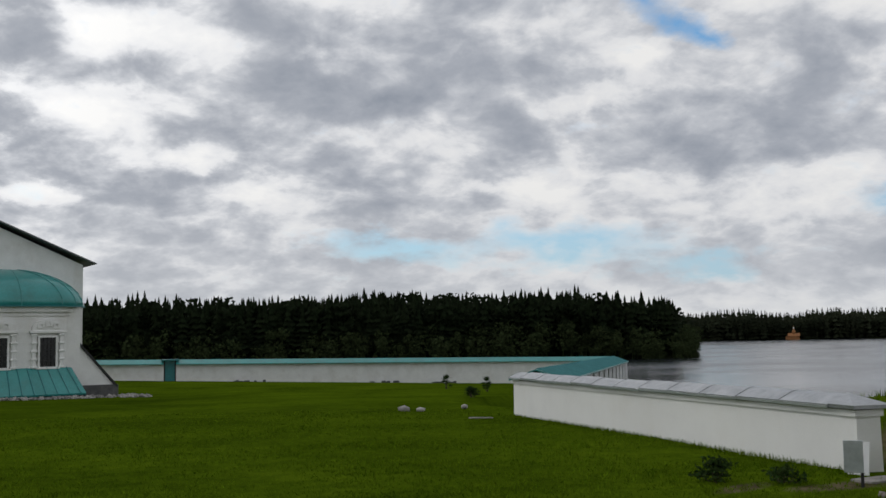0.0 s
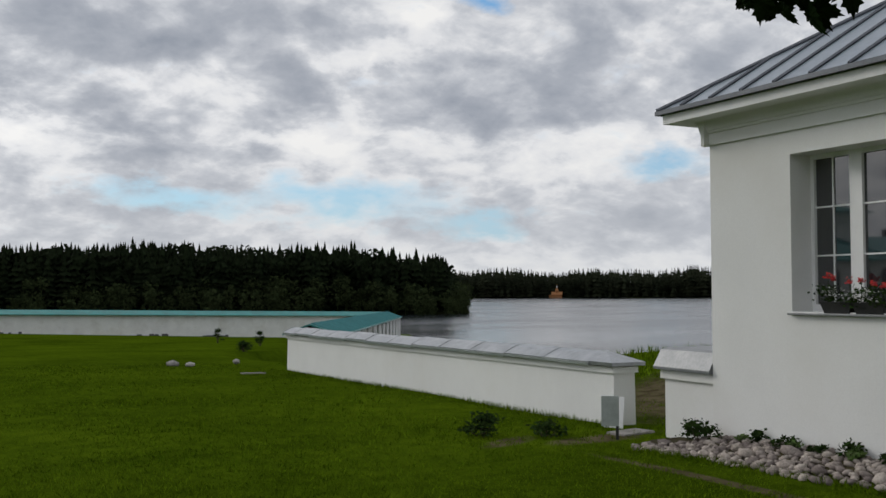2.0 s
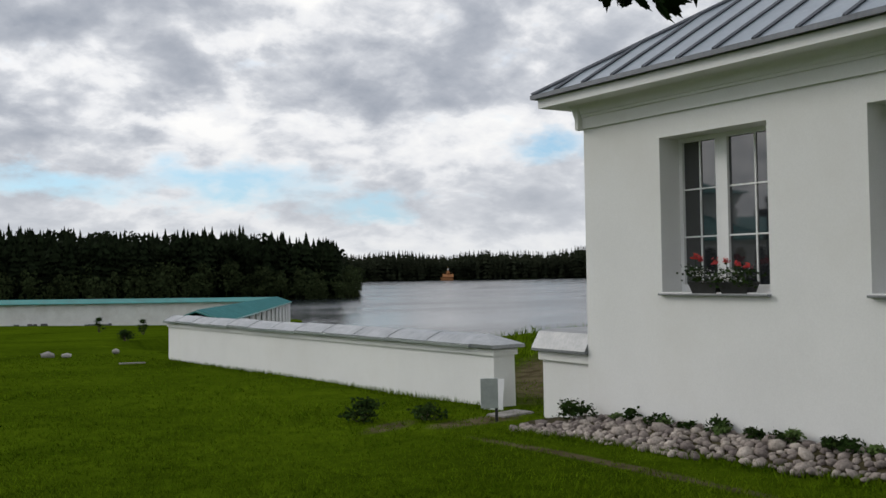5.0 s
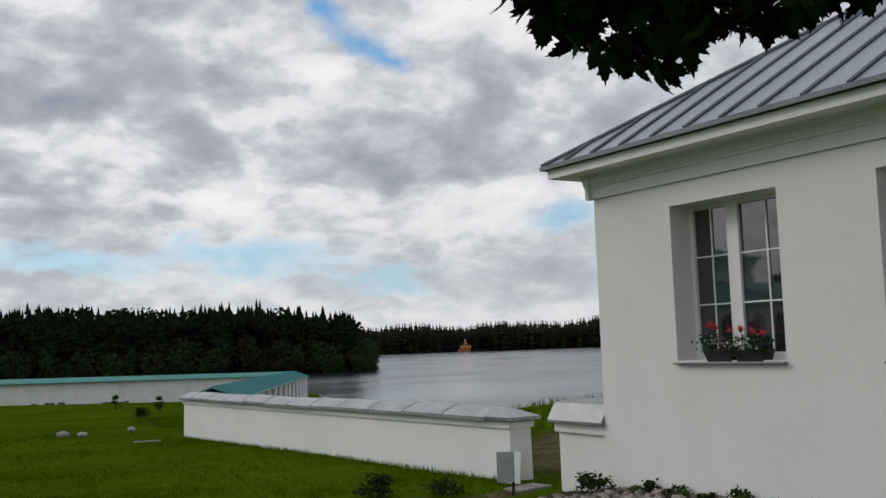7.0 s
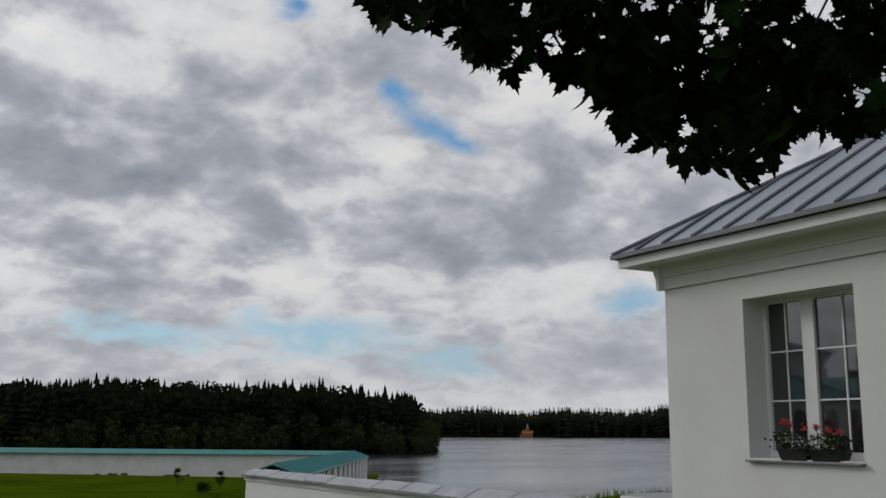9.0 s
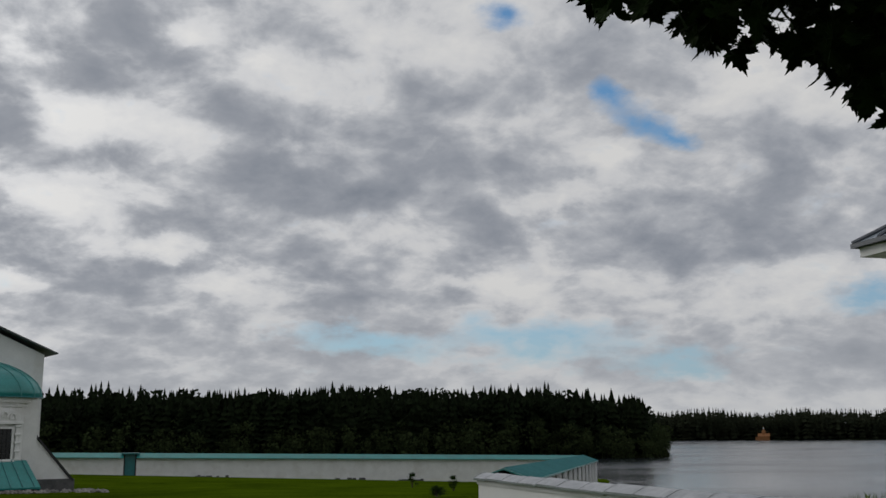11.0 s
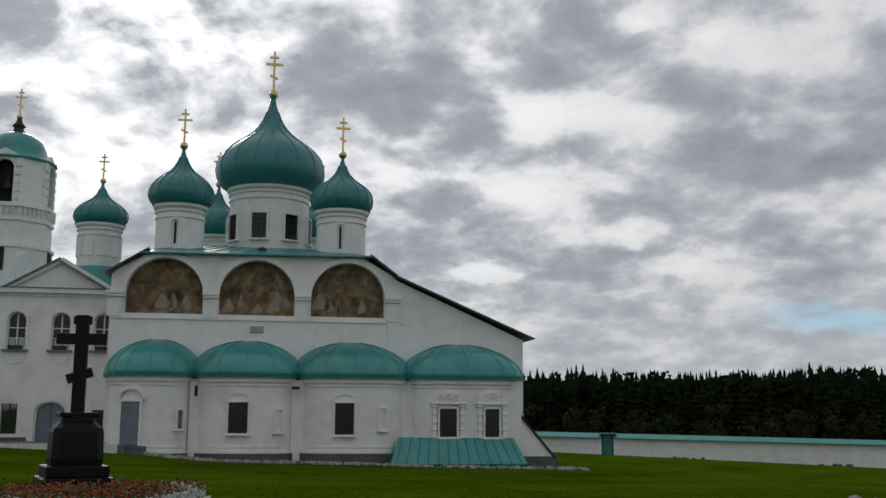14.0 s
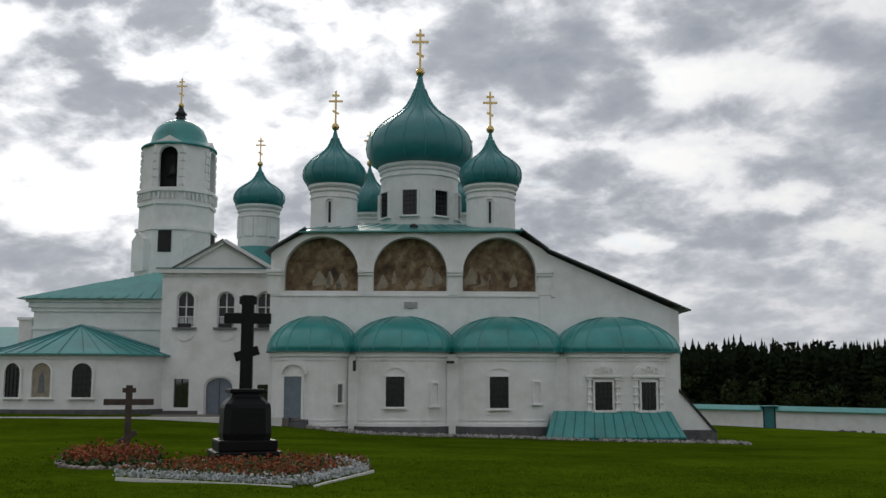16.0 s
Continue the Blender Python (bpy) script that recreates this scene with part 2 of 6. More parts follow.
def box(bm, x0, x1, y0, y1, z0, z1, bevel=0.0, m=None):
    vs = [bm.verts.new(c) for c in ((x0, y0, z0), (x1, y0, z0), (x1, y1, z0), (x0, y1, z0), (x0, y0, z1), (x1, y0, z1), (x1, y1, z1), (x0, y1, z1))]
    fs = [bm.faces.new([vs[i] for i in q]) for q in ((0, 3, 2, 1), (4, 5, 6, 7), (0, 1, 5, 4), (1, 2, 6, 5), (2, 3, 7, 6), (3, 0, 4, 7))]
    if bevel:
        es = list({e for f in fs for e in f.edges})
        r = bmesh.ops.bevel(bm, geom=es, offset=bevel, segments=2, affect="EDGES", profile=0.5)
        vs = list({v for f in r["faces"] for v in f.verts} | {v for v in vs if v.is_valid})
    if m is not None:
        bmesh.ops.transform(bm, matrix=m, verts=vs)
    return bm


def boxed(*a, **k):
    return box(bmesh.new(), *a, **k)


def lathe(profile, n=24, turn=0.0, bm=None, centre=(0, 0, 0), flat=None):
    """Turns a list of (radius, z) about the z axis."""
    bm = bm or bmesh.new()
    rings = []
    for r, z in profile:
        if r < 1e-4:
            rings.append([bm.verts.new((centre[0], centre[1], centre[2] + z))])
        else:
            rings.append([bm.verts.new((centre[0] + r * math.cos(turn + 2 * math.pi * i / n), centre[1] + r * math.sin(turn + 2 * math.pi * i / n), centre[2] + z)) for i in range(n)])
    for a, b in zip(rings, rings[1:]):
        for i in range(n):
            j = (i + 1) % n
            if len(a) == 1 and len(b) == 1:
                continue
            if len(a) == 1:
                bm.faces.new((a[0], b[i], b[j]))
            elif len(b) == 1:
                bm.faces.new((a[i], b[0], a[j]))
            else:
                bm.faces.new((a[i], b[i], b[j], a[j]))
    for ring in (rings[0], rings[-1]):
        if len(ring) > 2:
            bm.faces.new(ring)
    return bm


def plate(outline, holes, y0, y1):
    """An upright wall in x and z, from y0 to y1, with openings cut through."""
    if len(holes) == 1 and min(z for _, z in holes[0]) <= min(z for _, z in outline) + 0.002:
        # the opening reaches the foot: one outline runs round both
        foot = outline[0][1]
        inner = [(x, max(z, foot)) for x, z in holes[0][1:] + [holes[0][0]]]
        outline, holes = outline[1:] + [outline[0]] + inner[::-1], []
    bm = bmesh.new()
    edges = []
    for loop in (outline, *holes):
        vs = [bm.verts.new((x, y0, z)) for x, z in loop]
        edges += [bm.edges.new((vs[i], vs[(i + 1) % len(vs)])) for i in range(len(vs))]
    r = bmesh.ops.triangle_fill(bm, use_beauty=True, use_dissolve=False, edges=edges)
    fs = [f for f in r["geom"] if isinstance(f, bmesh.types.BMFace)]
    ext = bmesh.ops.extrude_face_region(bm, geom=fs)
    for v in ext["geom"]:
        if isinstance(v, bmesh.types.BMVert):
            v.co.y = y1
    return bm


def arch(x0, x1, z0, z1, rise=None, n=14):
    """The outline of an arched opening; the arch springs half its width below the top unless rise is given."""
    h = (x1 - x0) / 2
    rise = h if rise is None else rise
    c = (x0 + x1) / 2
    pts = [(x0, z0), (x1, z0)]
    for i in range(n + 1):
        a = math.pi * i / n
        pts.append((c + h * math.cos(a), z1 - rise + rise * math.sin(a)))
    return pts


def rect(x0, x1, z0, z1):
    return [(x0, z0), (x1, z0), (x1, z1), (x0, z1)]


def sweep(profile, length_a, length_b, axis="x", bm=None):
    """A moulding: a closed profile of (across, up) drawn out along x or y."""
    bm = bm or bmesh.new()
    ends = []
    for s in (length_a, length_b):
        ends.append([bm.verts.new((s, a, z) if axis == "x" else (a, s, z)) for a, z in profile])
    n = len(profile)
    for i in range(n):
        j = (i + 1) % n
        bm.faces.new((ends[0][i], ends[0][j], ends[1][j], ends[1][i]))
    bm.faces.new(ends[0])
    bm.faces.new(ends[1][::-1])
    return bm


def tube(points, radius, n=6, bm=None, taper=None):
    bm = bm or bmesh.new()
    rings = []
    for i, p in enumerate(points):
        p = Vector(p)
        d = (Vector(points[min(i + 1, len(points) - 1)]) - Vector(points[max(i - 1, 0)])).normalized()
        q = d.to_track_quat("Z", "Y")
        r = radius if taper is None else radius + (taper - radius) * i / (len(points) - 1)
        rings.append([bm.verts.new(p + q @ Vector((r * math.cos(2 * math.pi * k / n), r * math.sin(2 * math.pi * k / n), 0))) for k in range(n)])
    for a, b in zip(rings, rings[1:]):
        for k in range(n):
            bm.faces.new((a[k], a[(k + 1) % n], b[(k + 1) % n], b[k]))
    bm.faces.new(rings[0])
    bm.faces.new(rings[-1][::-1])
    return bm


# ---- the lie of the land ----
LAKE = -4.2


def smooth(a, b, v):
    t = min(1.0, max(0.0, (v - a) / (b - a)))
    return t * t * (3 - 2 * t)


def lawn(x, y):
    p = 0.2986 - 0.02847 * y + (-0.0129 - 0.00033 * max(0.0, y - 40)) * (x - 16)
    return -0.25 * math.log(1 + math.exp(min(40.0, -p / 0.25))) + 0.45 * smooth(22, 36, -x) * smooth(36, 52, y) - 0.28 * smooth(38, 50, y) * (1 - smooth(66, 80, y)) * (1 - smooth(-3, 6, x)) * smooth(-27, -21, x)


def ground_height(x, y):
    crest = 17.5 - 7.9 * smooth(17.5, 21, y) + 10.0 * smooth(36, 50, y) + max(0.0, y - 50) * 0.5
    inland = min(crest - x, 120 - y)
    mound = 0.55 * smooth(9.6, 15, x) * smooth(2, 8, y) * (1 - smooth(18.5, 22, y))
    z = max(lawn(max(x, -60), max(-20.0, min(y, 130))) + mound, -3.9) if inland > -4.5 else -7.0
    z = z + (-7.0 - z) * smooth(0, 4.5, -inland)
    # the wooded shore across the water
    wood = min((y - (250 - 0.16 * x)), (0.522 * y - x) * 0.9)
    if wood > -14:
        z = max(z, -7.0 + 3.6 * smooth(-14, 2, wood) + 5.0 * smooth(2, 90, wood))
    far = math.hypot(x, y) - 845
    if far > -20:
        z = max(z, -7.0 + 3.5 * smooth(-20, 0, far) + 14 * smooth(10, 400, far))
    return z


# middle, half sizes and turn of the bare patches
SOIL = [(10.4, 13.0, 3.4, 0.9, 52), (5.85, 10.2, 0.55, 0.22, 30), (6.17, 6.9, 2.2, 0.12, 92), (-11.8, 22.3, 2.3, 2.5, 10), (6.9, 9.9, 0.9, 0.3, 10)]


def grass_ground_material():
    m, tree, b = material("lawn_and_soil", 0.95)
    pos = tree.nodes.new("ShaderNodeNewGeometry").outputs["Position"]
    a = noise_tex(tree, pos, 0.22, 6.0, 0.6)
    c = noise_tex(tree, pos, 3.5, 5.0, 0.65)
    d = noise_tex(tree, pos, 26.0, 4.0, 0.65)
    k = math_node(tree, "ADD", math_node(tree, "MULTIPLY", a, 0.4), math_node(tree, "ADD", math_node(tree, "MULTIPLY", c, 0.3), math_node(tree, "MULTIPLY", d, 0.3)))
    col = ramp(tree, k, [(0.37, (0.020, 0.036, 0.0016)), (0.50, (0.044, 0.074, 0.003)), (0.63, (0.076, 0.116, 0.005))])
    # bare, worn earth in small patches
    worn = ramp(tree, noise_tex(tree, pos, 0.55, 7.0, 0.7), [(0.70, (0, 0, 0)), (0.80, (0.5, 0.5, 0.5))])
    col = mix(tree, worn, col, (0.075, 0.062, 0.035))
    # near-black green ground past a slanting line, under the woods across the water
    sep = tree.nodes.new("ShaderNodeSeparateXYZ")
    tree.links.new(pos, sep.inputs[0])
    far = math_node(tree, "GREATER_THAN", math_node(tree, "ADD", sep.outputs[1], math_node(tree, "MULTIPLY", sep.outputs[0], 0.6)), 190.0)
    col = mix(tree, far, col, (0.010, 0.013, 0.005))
    # trodden earth: by the gate, beside the shrubs, and a faint track along the stones
    rough = noise_tex(tree, pos, 2.2, 5.0, 0.65)
    for px, py, rx, ry, turn in SOIL:
        mp = tree.nodes.new("ShaderNodeMapping")
        mp.vector_type = "TEXTURE"
        mp.inputs["Location"].default_value = (px, py, 0)
        mp.inputs["Rotation"].default_value = (0, 0, radians(turn))
        mp.inputs["Scale"].default_value = (rx, ry, 1000)
        tree.links.new(pos, mp.inputs["Vector"])
        ln = tree.nodes.new("ShaderNodeVectorMath")
        ln.operation = "LENGTH"
        tree.links.new(mp.outputs[0], ln.inputs[0])
        k2 = math_node(tree, "ADD", ln.outputs["Value"], math_node(tree, "MULTIPLY", rough, 0.9))
        mask = ramp(tree, math_node(tree, "MULTIPLY", k2, 0.5), [(0.50, (0.8, 0.8, 0.8)), (0.75, (0, 0, 0))])
        col = mix(tree, mask, col, ramp(tree, c, [(0.35, (0.055, 0.040, 0.026)), (0.65, (0.13, 0.10, 0.07))]))
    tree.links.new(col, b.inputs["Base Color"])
    b.inputs["Specular IOR Level"].default_value = 0.0
    bn = tree.nodes.new("ShaderNodeBump")
    bn.inputs["Strength"].default_value, bn.inputs["Distance"].default_value = 0.7, 0.06
    tree.links.new(k, bn.inputs["Height"])
    tree.links.new(bn.outputs[0], b.inputs["Normal"])
    return m


def axis_steps(stops):
    out = []
    for (a, b, s) in stops:
        n = max(1, round((b - a) / s))
        out += [a + (b - a) * i / n for i in range(n)]
    return out + [stops[-1][1]]


def build_ground():
    xs = axis_steps([(-4200, -900, 550), (-900, -160, 60), (-160, -50, 10), (-50, 60, 1.25), (60, 200, 10), (200, 900, 40), (900, 4200, 550)])
    ys = axis_steps([(-4200, -300, 650), (-300, -20, 40), (-20, 60, 1.25), (60, 130, 2.5), (130, 330, 10), (330, 900, 38), (900, 4200, 550)])
    verts = [(x, y, ground_height(x, y) + (0.05 * noise.noise((x * 0.35, y * 0.35, 0)) if -50 < x < 60 and -20 < y < 110 else 0)) for y in ys for x in xs]
    w = len(xs)
    faces = [(j * w + i, j * w + i + 1, (j + 1) * w + i + 1, (j + 1) * w + i) for j in range(len(ys) - 1) for i in range(w - 1)]
    me = bpy.data.meshes.new("ground")
    me.from_pydata(verts, [], faces)
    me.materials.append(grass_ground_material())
    for p in me.polygons:
        p.use_smooth = True
    return tagged(new("ground", me), "green lawn sloping gently down to the lake shore", "ground", kind="structure")


def water_material():
    m, tree, b = material("lake_water", 0.12)
    b.inputs["Base Color"].default_value = (0.018, 0.024, 0.028, 1)
    b.inputs["IOR"].default_value = 1.33
    b.inputs["Specular IOR Level"].default_value = 0.5
    pos = tree.nodes.new("ShaderNodeNewGeometry").outputs["Position"]
    mp = tree.nodes.new("ShaderNodeMapping")
    mp.inputs["Rotation"].default_value = (0, 0, radians(-30))
    mp.inputs["Scale"].default_value = (0.35, 1.0, 1.0)
    tree.links.new(pos, mp.inputs["Vector"])
    a = noise_tex(tree, mp.outputs[0], 0.55, 5.0, 0.6)
    c = noise_tex(tree, mp.outputs[0], 0.03, 4.0, 0.6)
    # calm streaks lie between ruffled water
    ruff = ramp(tree, c, [(0.42, (0.25, 0.25, 0.25)), (0.58, (1, 1, 1))])
    bn = tree.nodes.new("ShaderNodeBump")
    bn.inputs["Distance"].default_value = 0.5
    tree.links.new(math_node(tree, "MULTIPLY", ruff, 0.30), bn.inputs["Strength"])
    tree.links.new(a, bn.inputs["Height"])
    tree.links.new(bn.outputs[0], b.inputs["Normal"])
    tree.links.new(math_node(tree, "ADD", 0.10, math_node(tree, "MULTIPLY", ruff, 0.14)), b.inputs["Roughness"])
    return m


def build_water():
    bm = bmesh.new()
    vs = [bm.verts.new(c) for c in ((-1500, 100, LAKE), (16, 100, LAKE), (16, -1200, LAKE), (2600, -1200, LAKE), (2600, 2400, LAKE), (-1500, 2400, LAKE))]
    bm.faces.new(vs)
    tagged(solid("water", bm, water_material(), "grey lake water ruffled by the wind in long streaks", "lake", kind="structure"))


build_ground()
build_water()

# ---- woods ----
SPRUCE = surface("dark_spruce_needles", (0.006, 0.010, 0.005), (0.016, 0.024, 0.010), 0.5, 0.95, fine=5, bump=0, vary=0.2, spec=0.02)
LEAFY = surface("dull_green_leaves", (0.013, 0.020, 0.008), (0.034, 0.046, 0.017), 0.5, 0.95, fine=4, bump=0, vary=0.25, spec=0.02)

# the haze over the far shore is mixed into this lighter leaf colour
FAR_HAZED = surface("grey_green_hazed_woods", (0.012, 0.016, 0.010), (0.034, 0.040, 0.022), 0.12, 0.95, fine=1.5, bump=0, vary=0.3, spec=0.02)


class Soup:
    """Gathers vertices and faces of one mesh."""

    def __init__(self):
        self.v, self.f = [], []

    def mesh(self, name, mat):
        me = bpy.data.meshes.new(name)
        me.from_pydata(self.v, [], self.f)
        me.materials.append(mat)
        return me


def conifer(s, x, y, z, h, rnd, tiers=11, spokes=8):
    """Trunk and tiers of drooping, ragged boughs."""
    base = len(s.v)
    s.v += [(x - 0.12, y, z), (x + 0.12, y, z), (x, y + 0.15, z), (x, y, z + h * 0.97)]
    s.f += [(base, base + 1, base + 3), (base + 1, base + 2, base + 3), (base + 2, base, base + 3)]
    wide = h * rnd.uniform(0.14, 0.23)
    for k in range(tiers):
        f = k / (tiers - 1)
        zz = z + h * (0.08 + 0.86 * f + rnd.uniform(-0.03, 0.03) * (1 - f))
        r = wide * (1 - f ** 1.6) ** 0.85 * (0.7 + 0.3 * min(1.0, f * 4)) + 0.38
        turn = rnd.random() * 6.28
        for i in range(spokes):
            a = turn + 6.2832 * (i + rnd.uniform(-0.3, 0.3)) / spokes
            rr = r * rnd.uniform(0.65, 1.25)
            b = len(s.v)
            ca, sa = math.cos(a), math.sin(a)
            wd = rr * 0.48
            s.v += [(x, y, zz + h * 0.075), (x + ca * rr * 0.6 - sa * wd, y + sa * rr * 0.6 + ca * wd, zz - h * 0.012), (x + ca * rr, y + sa * rr, zz - h * 0.05), (x + ca * rr * 0.6 + sa * wd, y + sa * rr * 0.6 - ca * wd, zz - h * 0.015)]
            s.f += [(b, b + 1, b + 2), (b, b + 2, b + 3)]


def broadleaf(s, x, y, z, h, rnd, leaves=110):
    base = len(s.v)
    s.v += [(x - 0.15, y, z), (x + 0.15, y, z), (x, y + 0.2, z), (x, y, z + h * 0.8)]
    s.f += [(base, base + 1, base + 3), (base + 1, base + 2, base + 3), (base + 2, base, base + 3)]
    lobes = [(rnd.gauss(0, h * 0.09), rnd.gauss(0, h * 0.09), h * rnd.uniform(0.3, 0.84), h * rnd.uniform(0.10, 0.18)) for _ in range(7)]
    for _ in range(leaves):
        lx, ly, lz, lr = rnd.choice(lobes)
        d = Vector((rnd.gauss(0, 1), rnd.gauss(0, 1), rnd.gauss(0, 1))).normalized() * lr * rnd.uniform(0.7, 1.1)
        c = Vector((x + lx, y + ly, z + lz)) + d
        sz = h * 0.045 * rnd.uniform(0.6, 1.3)
        u = Vector((rnd.gauss(0, 1), rnd.gauss(0, 1), rnd.gauss(0, 1))).normalized()
        w = u.orthogonal().normalized()
        b = len(s.v)
        s.v += [tuple(c - u * sz), tuple(c + w * sz), tuple(c + u * sz), tuple(c - w * sz * 0.8)]
        s.f += [(b, b + 1, b + 2, b + 3)]


def build_woods():
    rnd = random.Random(5)
    near, mixed = Soup(), Soup()
    # the wooded point: tall spruces standing close, a lower leafy fringe along the water
    for _ in range(2600):
        x = rnd.uniform(-230, 150)
        y = 250 - 0.16 * x + 3 + abs(rnd.gauss(0, 1)) * 26
        edge = 0.522 * y - x
        if edge < 4:
            continue
        h = rnd.uniform(12.2, 16.9) * (0.78 + 0.22 * smooth(0, 12, edge)) * (1.0 + 0.10 * noise.noise((x * 0.03, y * 0.03, 2)))
        if rnd.random() < 0.08:
            h *= 1.06
        if rnd.random() < 0.24:
            broadleaf(near, x, y, ground_height(x, y) - 0.3, h * 0.98, rnd, 260)
        else:
            conifer(near, x, y, ground_height(x, y) - 0.3, h, rnd)
    for _ in range(420):
        x = rnd.uniform(-230, 136)
        y = 250 - 0.16 * x + rnd.uniform(-8, 3)
        if 0.522 * y - x < -1:
            continue
        broadleaf(mixed, x, y, ground_height(x, y) - 0.2, rnd.uniform(4.0, 10.5) * (0.7 + 0.3 * smooth(0, 20, 0.522 * y - x)), rnd)
    for _ in range(60):
        y = rnd.uniform(232, 330)
        x = 0.522 * y + rnd.uniform(-9, 2)
        broadleaf(mixed, x, y, ground_height(x, y) - 0.2, rnd.uniform(4.0, 9.5), rnd)
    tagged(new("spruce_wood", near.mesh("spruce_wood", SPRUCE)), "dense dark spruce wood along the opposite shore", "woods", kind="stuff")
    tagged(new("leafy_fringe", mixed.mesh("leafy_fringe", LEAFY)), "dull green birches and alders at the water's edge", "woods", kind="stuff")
    far = Soup()
    for _ in range(2800):
        a = radians(rnd.uniform(-62, -22))
        d = 850 + abs(rnd.gauss(0, 1)) * 45
        x, y = -math.sin(a) * d, math.cos(a) * d
        h = rnd.uniform(19.5, 24.5) * (1 + 0.18 * noise.noise((a * 22, 0, 0)))
        if rnd.random() < 0.55:
            conifer(far, x, y, ground_height(x, y) - 0.3, h, rnd, 8, 6)
        else:
            broadleaf(far, x, y, ground_height(x, y) - 0.2, h * 0.85, rnd, 70)
    tagged(new("far_woods", far.mesh("far_woods", FAR_HAZED)), "dark mixed woods along the far shore", "woods", kind="stuff")


build_woods()

# ---- the low boundary wall by the house ----
COPING = surface("dull_galvanised_coping", (0.22, 0.235, 0.25), (0.42, 0.435, 0.45), 2.6, 0.28, metal=0.7, fine=9, bump=0.5, depth=0.03)

def build_low_wall():
    wall = thing("boundary_wall", "low white rendered wall with a galvanised sheet coping", "wall", kind="structure")
    x0, x1, y0, y1 = 7.76, 8.09, 10.79, 24.35
    rise = lambda y: 0.0066 * (y1 - y)
    n = 16
    bm = bmesh.new()
    rows = []
    for i in range(n + 1):
        y = y0 + (y1 - y0) * i / n
        g = ground_height(8.0, y) - 0.4
        rows.append([bm.verts.new(c) for c in ((x0 - 0.02, y, g), (x0, y, 0.50 + rise(y)), (x1, y, 0.50 + rise(y)), (x1 + 0.02, y, g))])
    for a, b in zip(rows, rows[1:]):
        for k in range(4):
            bm.faces.new((a[k], a[(k + 1) % 4], b[(k + 1) % 4], b[k]))
    bm.faces.new(rows[0])
    bm.faces.new(rows[-1][::-1])
    part("masonry", bm, HOUSE_WHITE, wall)
    bm = sweep([(x0 - 0.035, 0.46), (x0 - 0.035, 0.54), (x1 + 0.035, 0.54), (x1 + 0.035, 0.46)], y0 - 0.03, y1 + 0.03, "y")
    for v in bm.verts:
        v.co.z += rise(v.co.y)
    part("string_course", bm, HOUSE_WHITE, wall)
    # the sheets of the coping: each lies a little unevenly
    rnd = random.Random(3)
    mid = (x0 + x1) / 2 + 0.03
    zn = rise(y0)
    bm = bmesh.new()
    hip = [bm.verts.new(c) for c in ((x0 - 0.10, y0 - 0.10, 0.555 + zn), (x1 + 0.10, y0 - 0.10, 0.555 + zn), (x1 + 0.10, y0 + 0.42, 0.60 + zn), (mid, y0 + 0.42, 0.728 + zn), (x0 - 0.10, y0 + 0.42, 0.60 + zn), (x0 - 0.10, y0 - 0.10, 0.60 + zn), (x1 + 0.10, y0 - 0.10, 0.60 + zn), (x1 + 0.10, y0 + 0.42, 0.555 + zn), (x0 - 0.10, y0 + 0.42, 0.555 + zn))]
    for f in ((0, 1, 6, 5), (5, 6, 3), (5, 3, 4), (6, 2, 3), (0, 5, 4, 8), (1, 7, 2, 6), (0, 8, 7, 1), (8, 4, 3, 2, 7)):
        bm.faces.new([hip[i] for i in f])
    part("coping_end", bm, COPING, wall, "sloping end sheet of the coping")
    y = y0 + 0.424
    while y < y1:
        e = min(y + 1.12, y1 + 0.08)
        d = rnd.uniform(-0.008, 0.012) + rise((y + e) / 2)
        prof = [(x0 - 0.10, 0.555 + d), (x0 - 0.10, 0.60 + d), (mid - 0.10, 0.695 + d), (mid, 0.725 + d), (mid + 0.10, 0.695 + d), (x1 + 0.10, 0.60 + d), (x1 + 0.10, 0.555 + d), (mid, 0.60 + d)]
        part("coping_sheet", sweep(prof, y + 0.004, e, "y"), COPING, wall)
        part("seam", sweep([(x0 - 0.103, 0.60 + d), (x0 - 0.103, 0.605 + d), (mid - 0.10, 0.701 + d), (mid, 0.731 + d), (mid + 0.10, 0.701 + d), (x1 + 0.103, 0.605 + d), (x1 + 0.103, 0.60 + d), (mid, 0.72 + d)], e - 0.014, e + 0.0, "y"), COPING, wall)
        part("drip_edge", sweep([(x0 - 0.112, 0.552 + d), (x0 - 0.112, 0.585 + d), (x0 - 0.1035, 0.585 + d), (x0 - 0.1035, 0.552 + d)], y + 0.002, e - 0.002, "y"), GALV, wall, "bright folded drip edge")
        y = e
    stub = thing("gate_pier", "short white rendered pier with a tilted sheet cap beside the house", "wall", kind="structure")
    part("masonry", boxed(7.66, 8.6, 8.752, 9.64, -0.6, 0.63, 0.01), HOUSE_WHITE, stub)
    part("string_course", boxed(7.62, 8.64, 8.754, 9.68, 0.575, 0.68, 0.01), HOUSE_WHITE, stub)
    part("cap", sweep([(7.56, 0.69), (7.56, 0.72), (7.68, 0.915), (7.80, 0.935), (8.64, 0.935), (8.72, 0.72), (8.72, 0.69)], 8.756, 9.73, "y"), SILL_GREY, stub)


build_low_wall()


# ---- the white house ----
HX, HY, HY1 = 7.61, 8.75, -9.0
HZ = 3.22


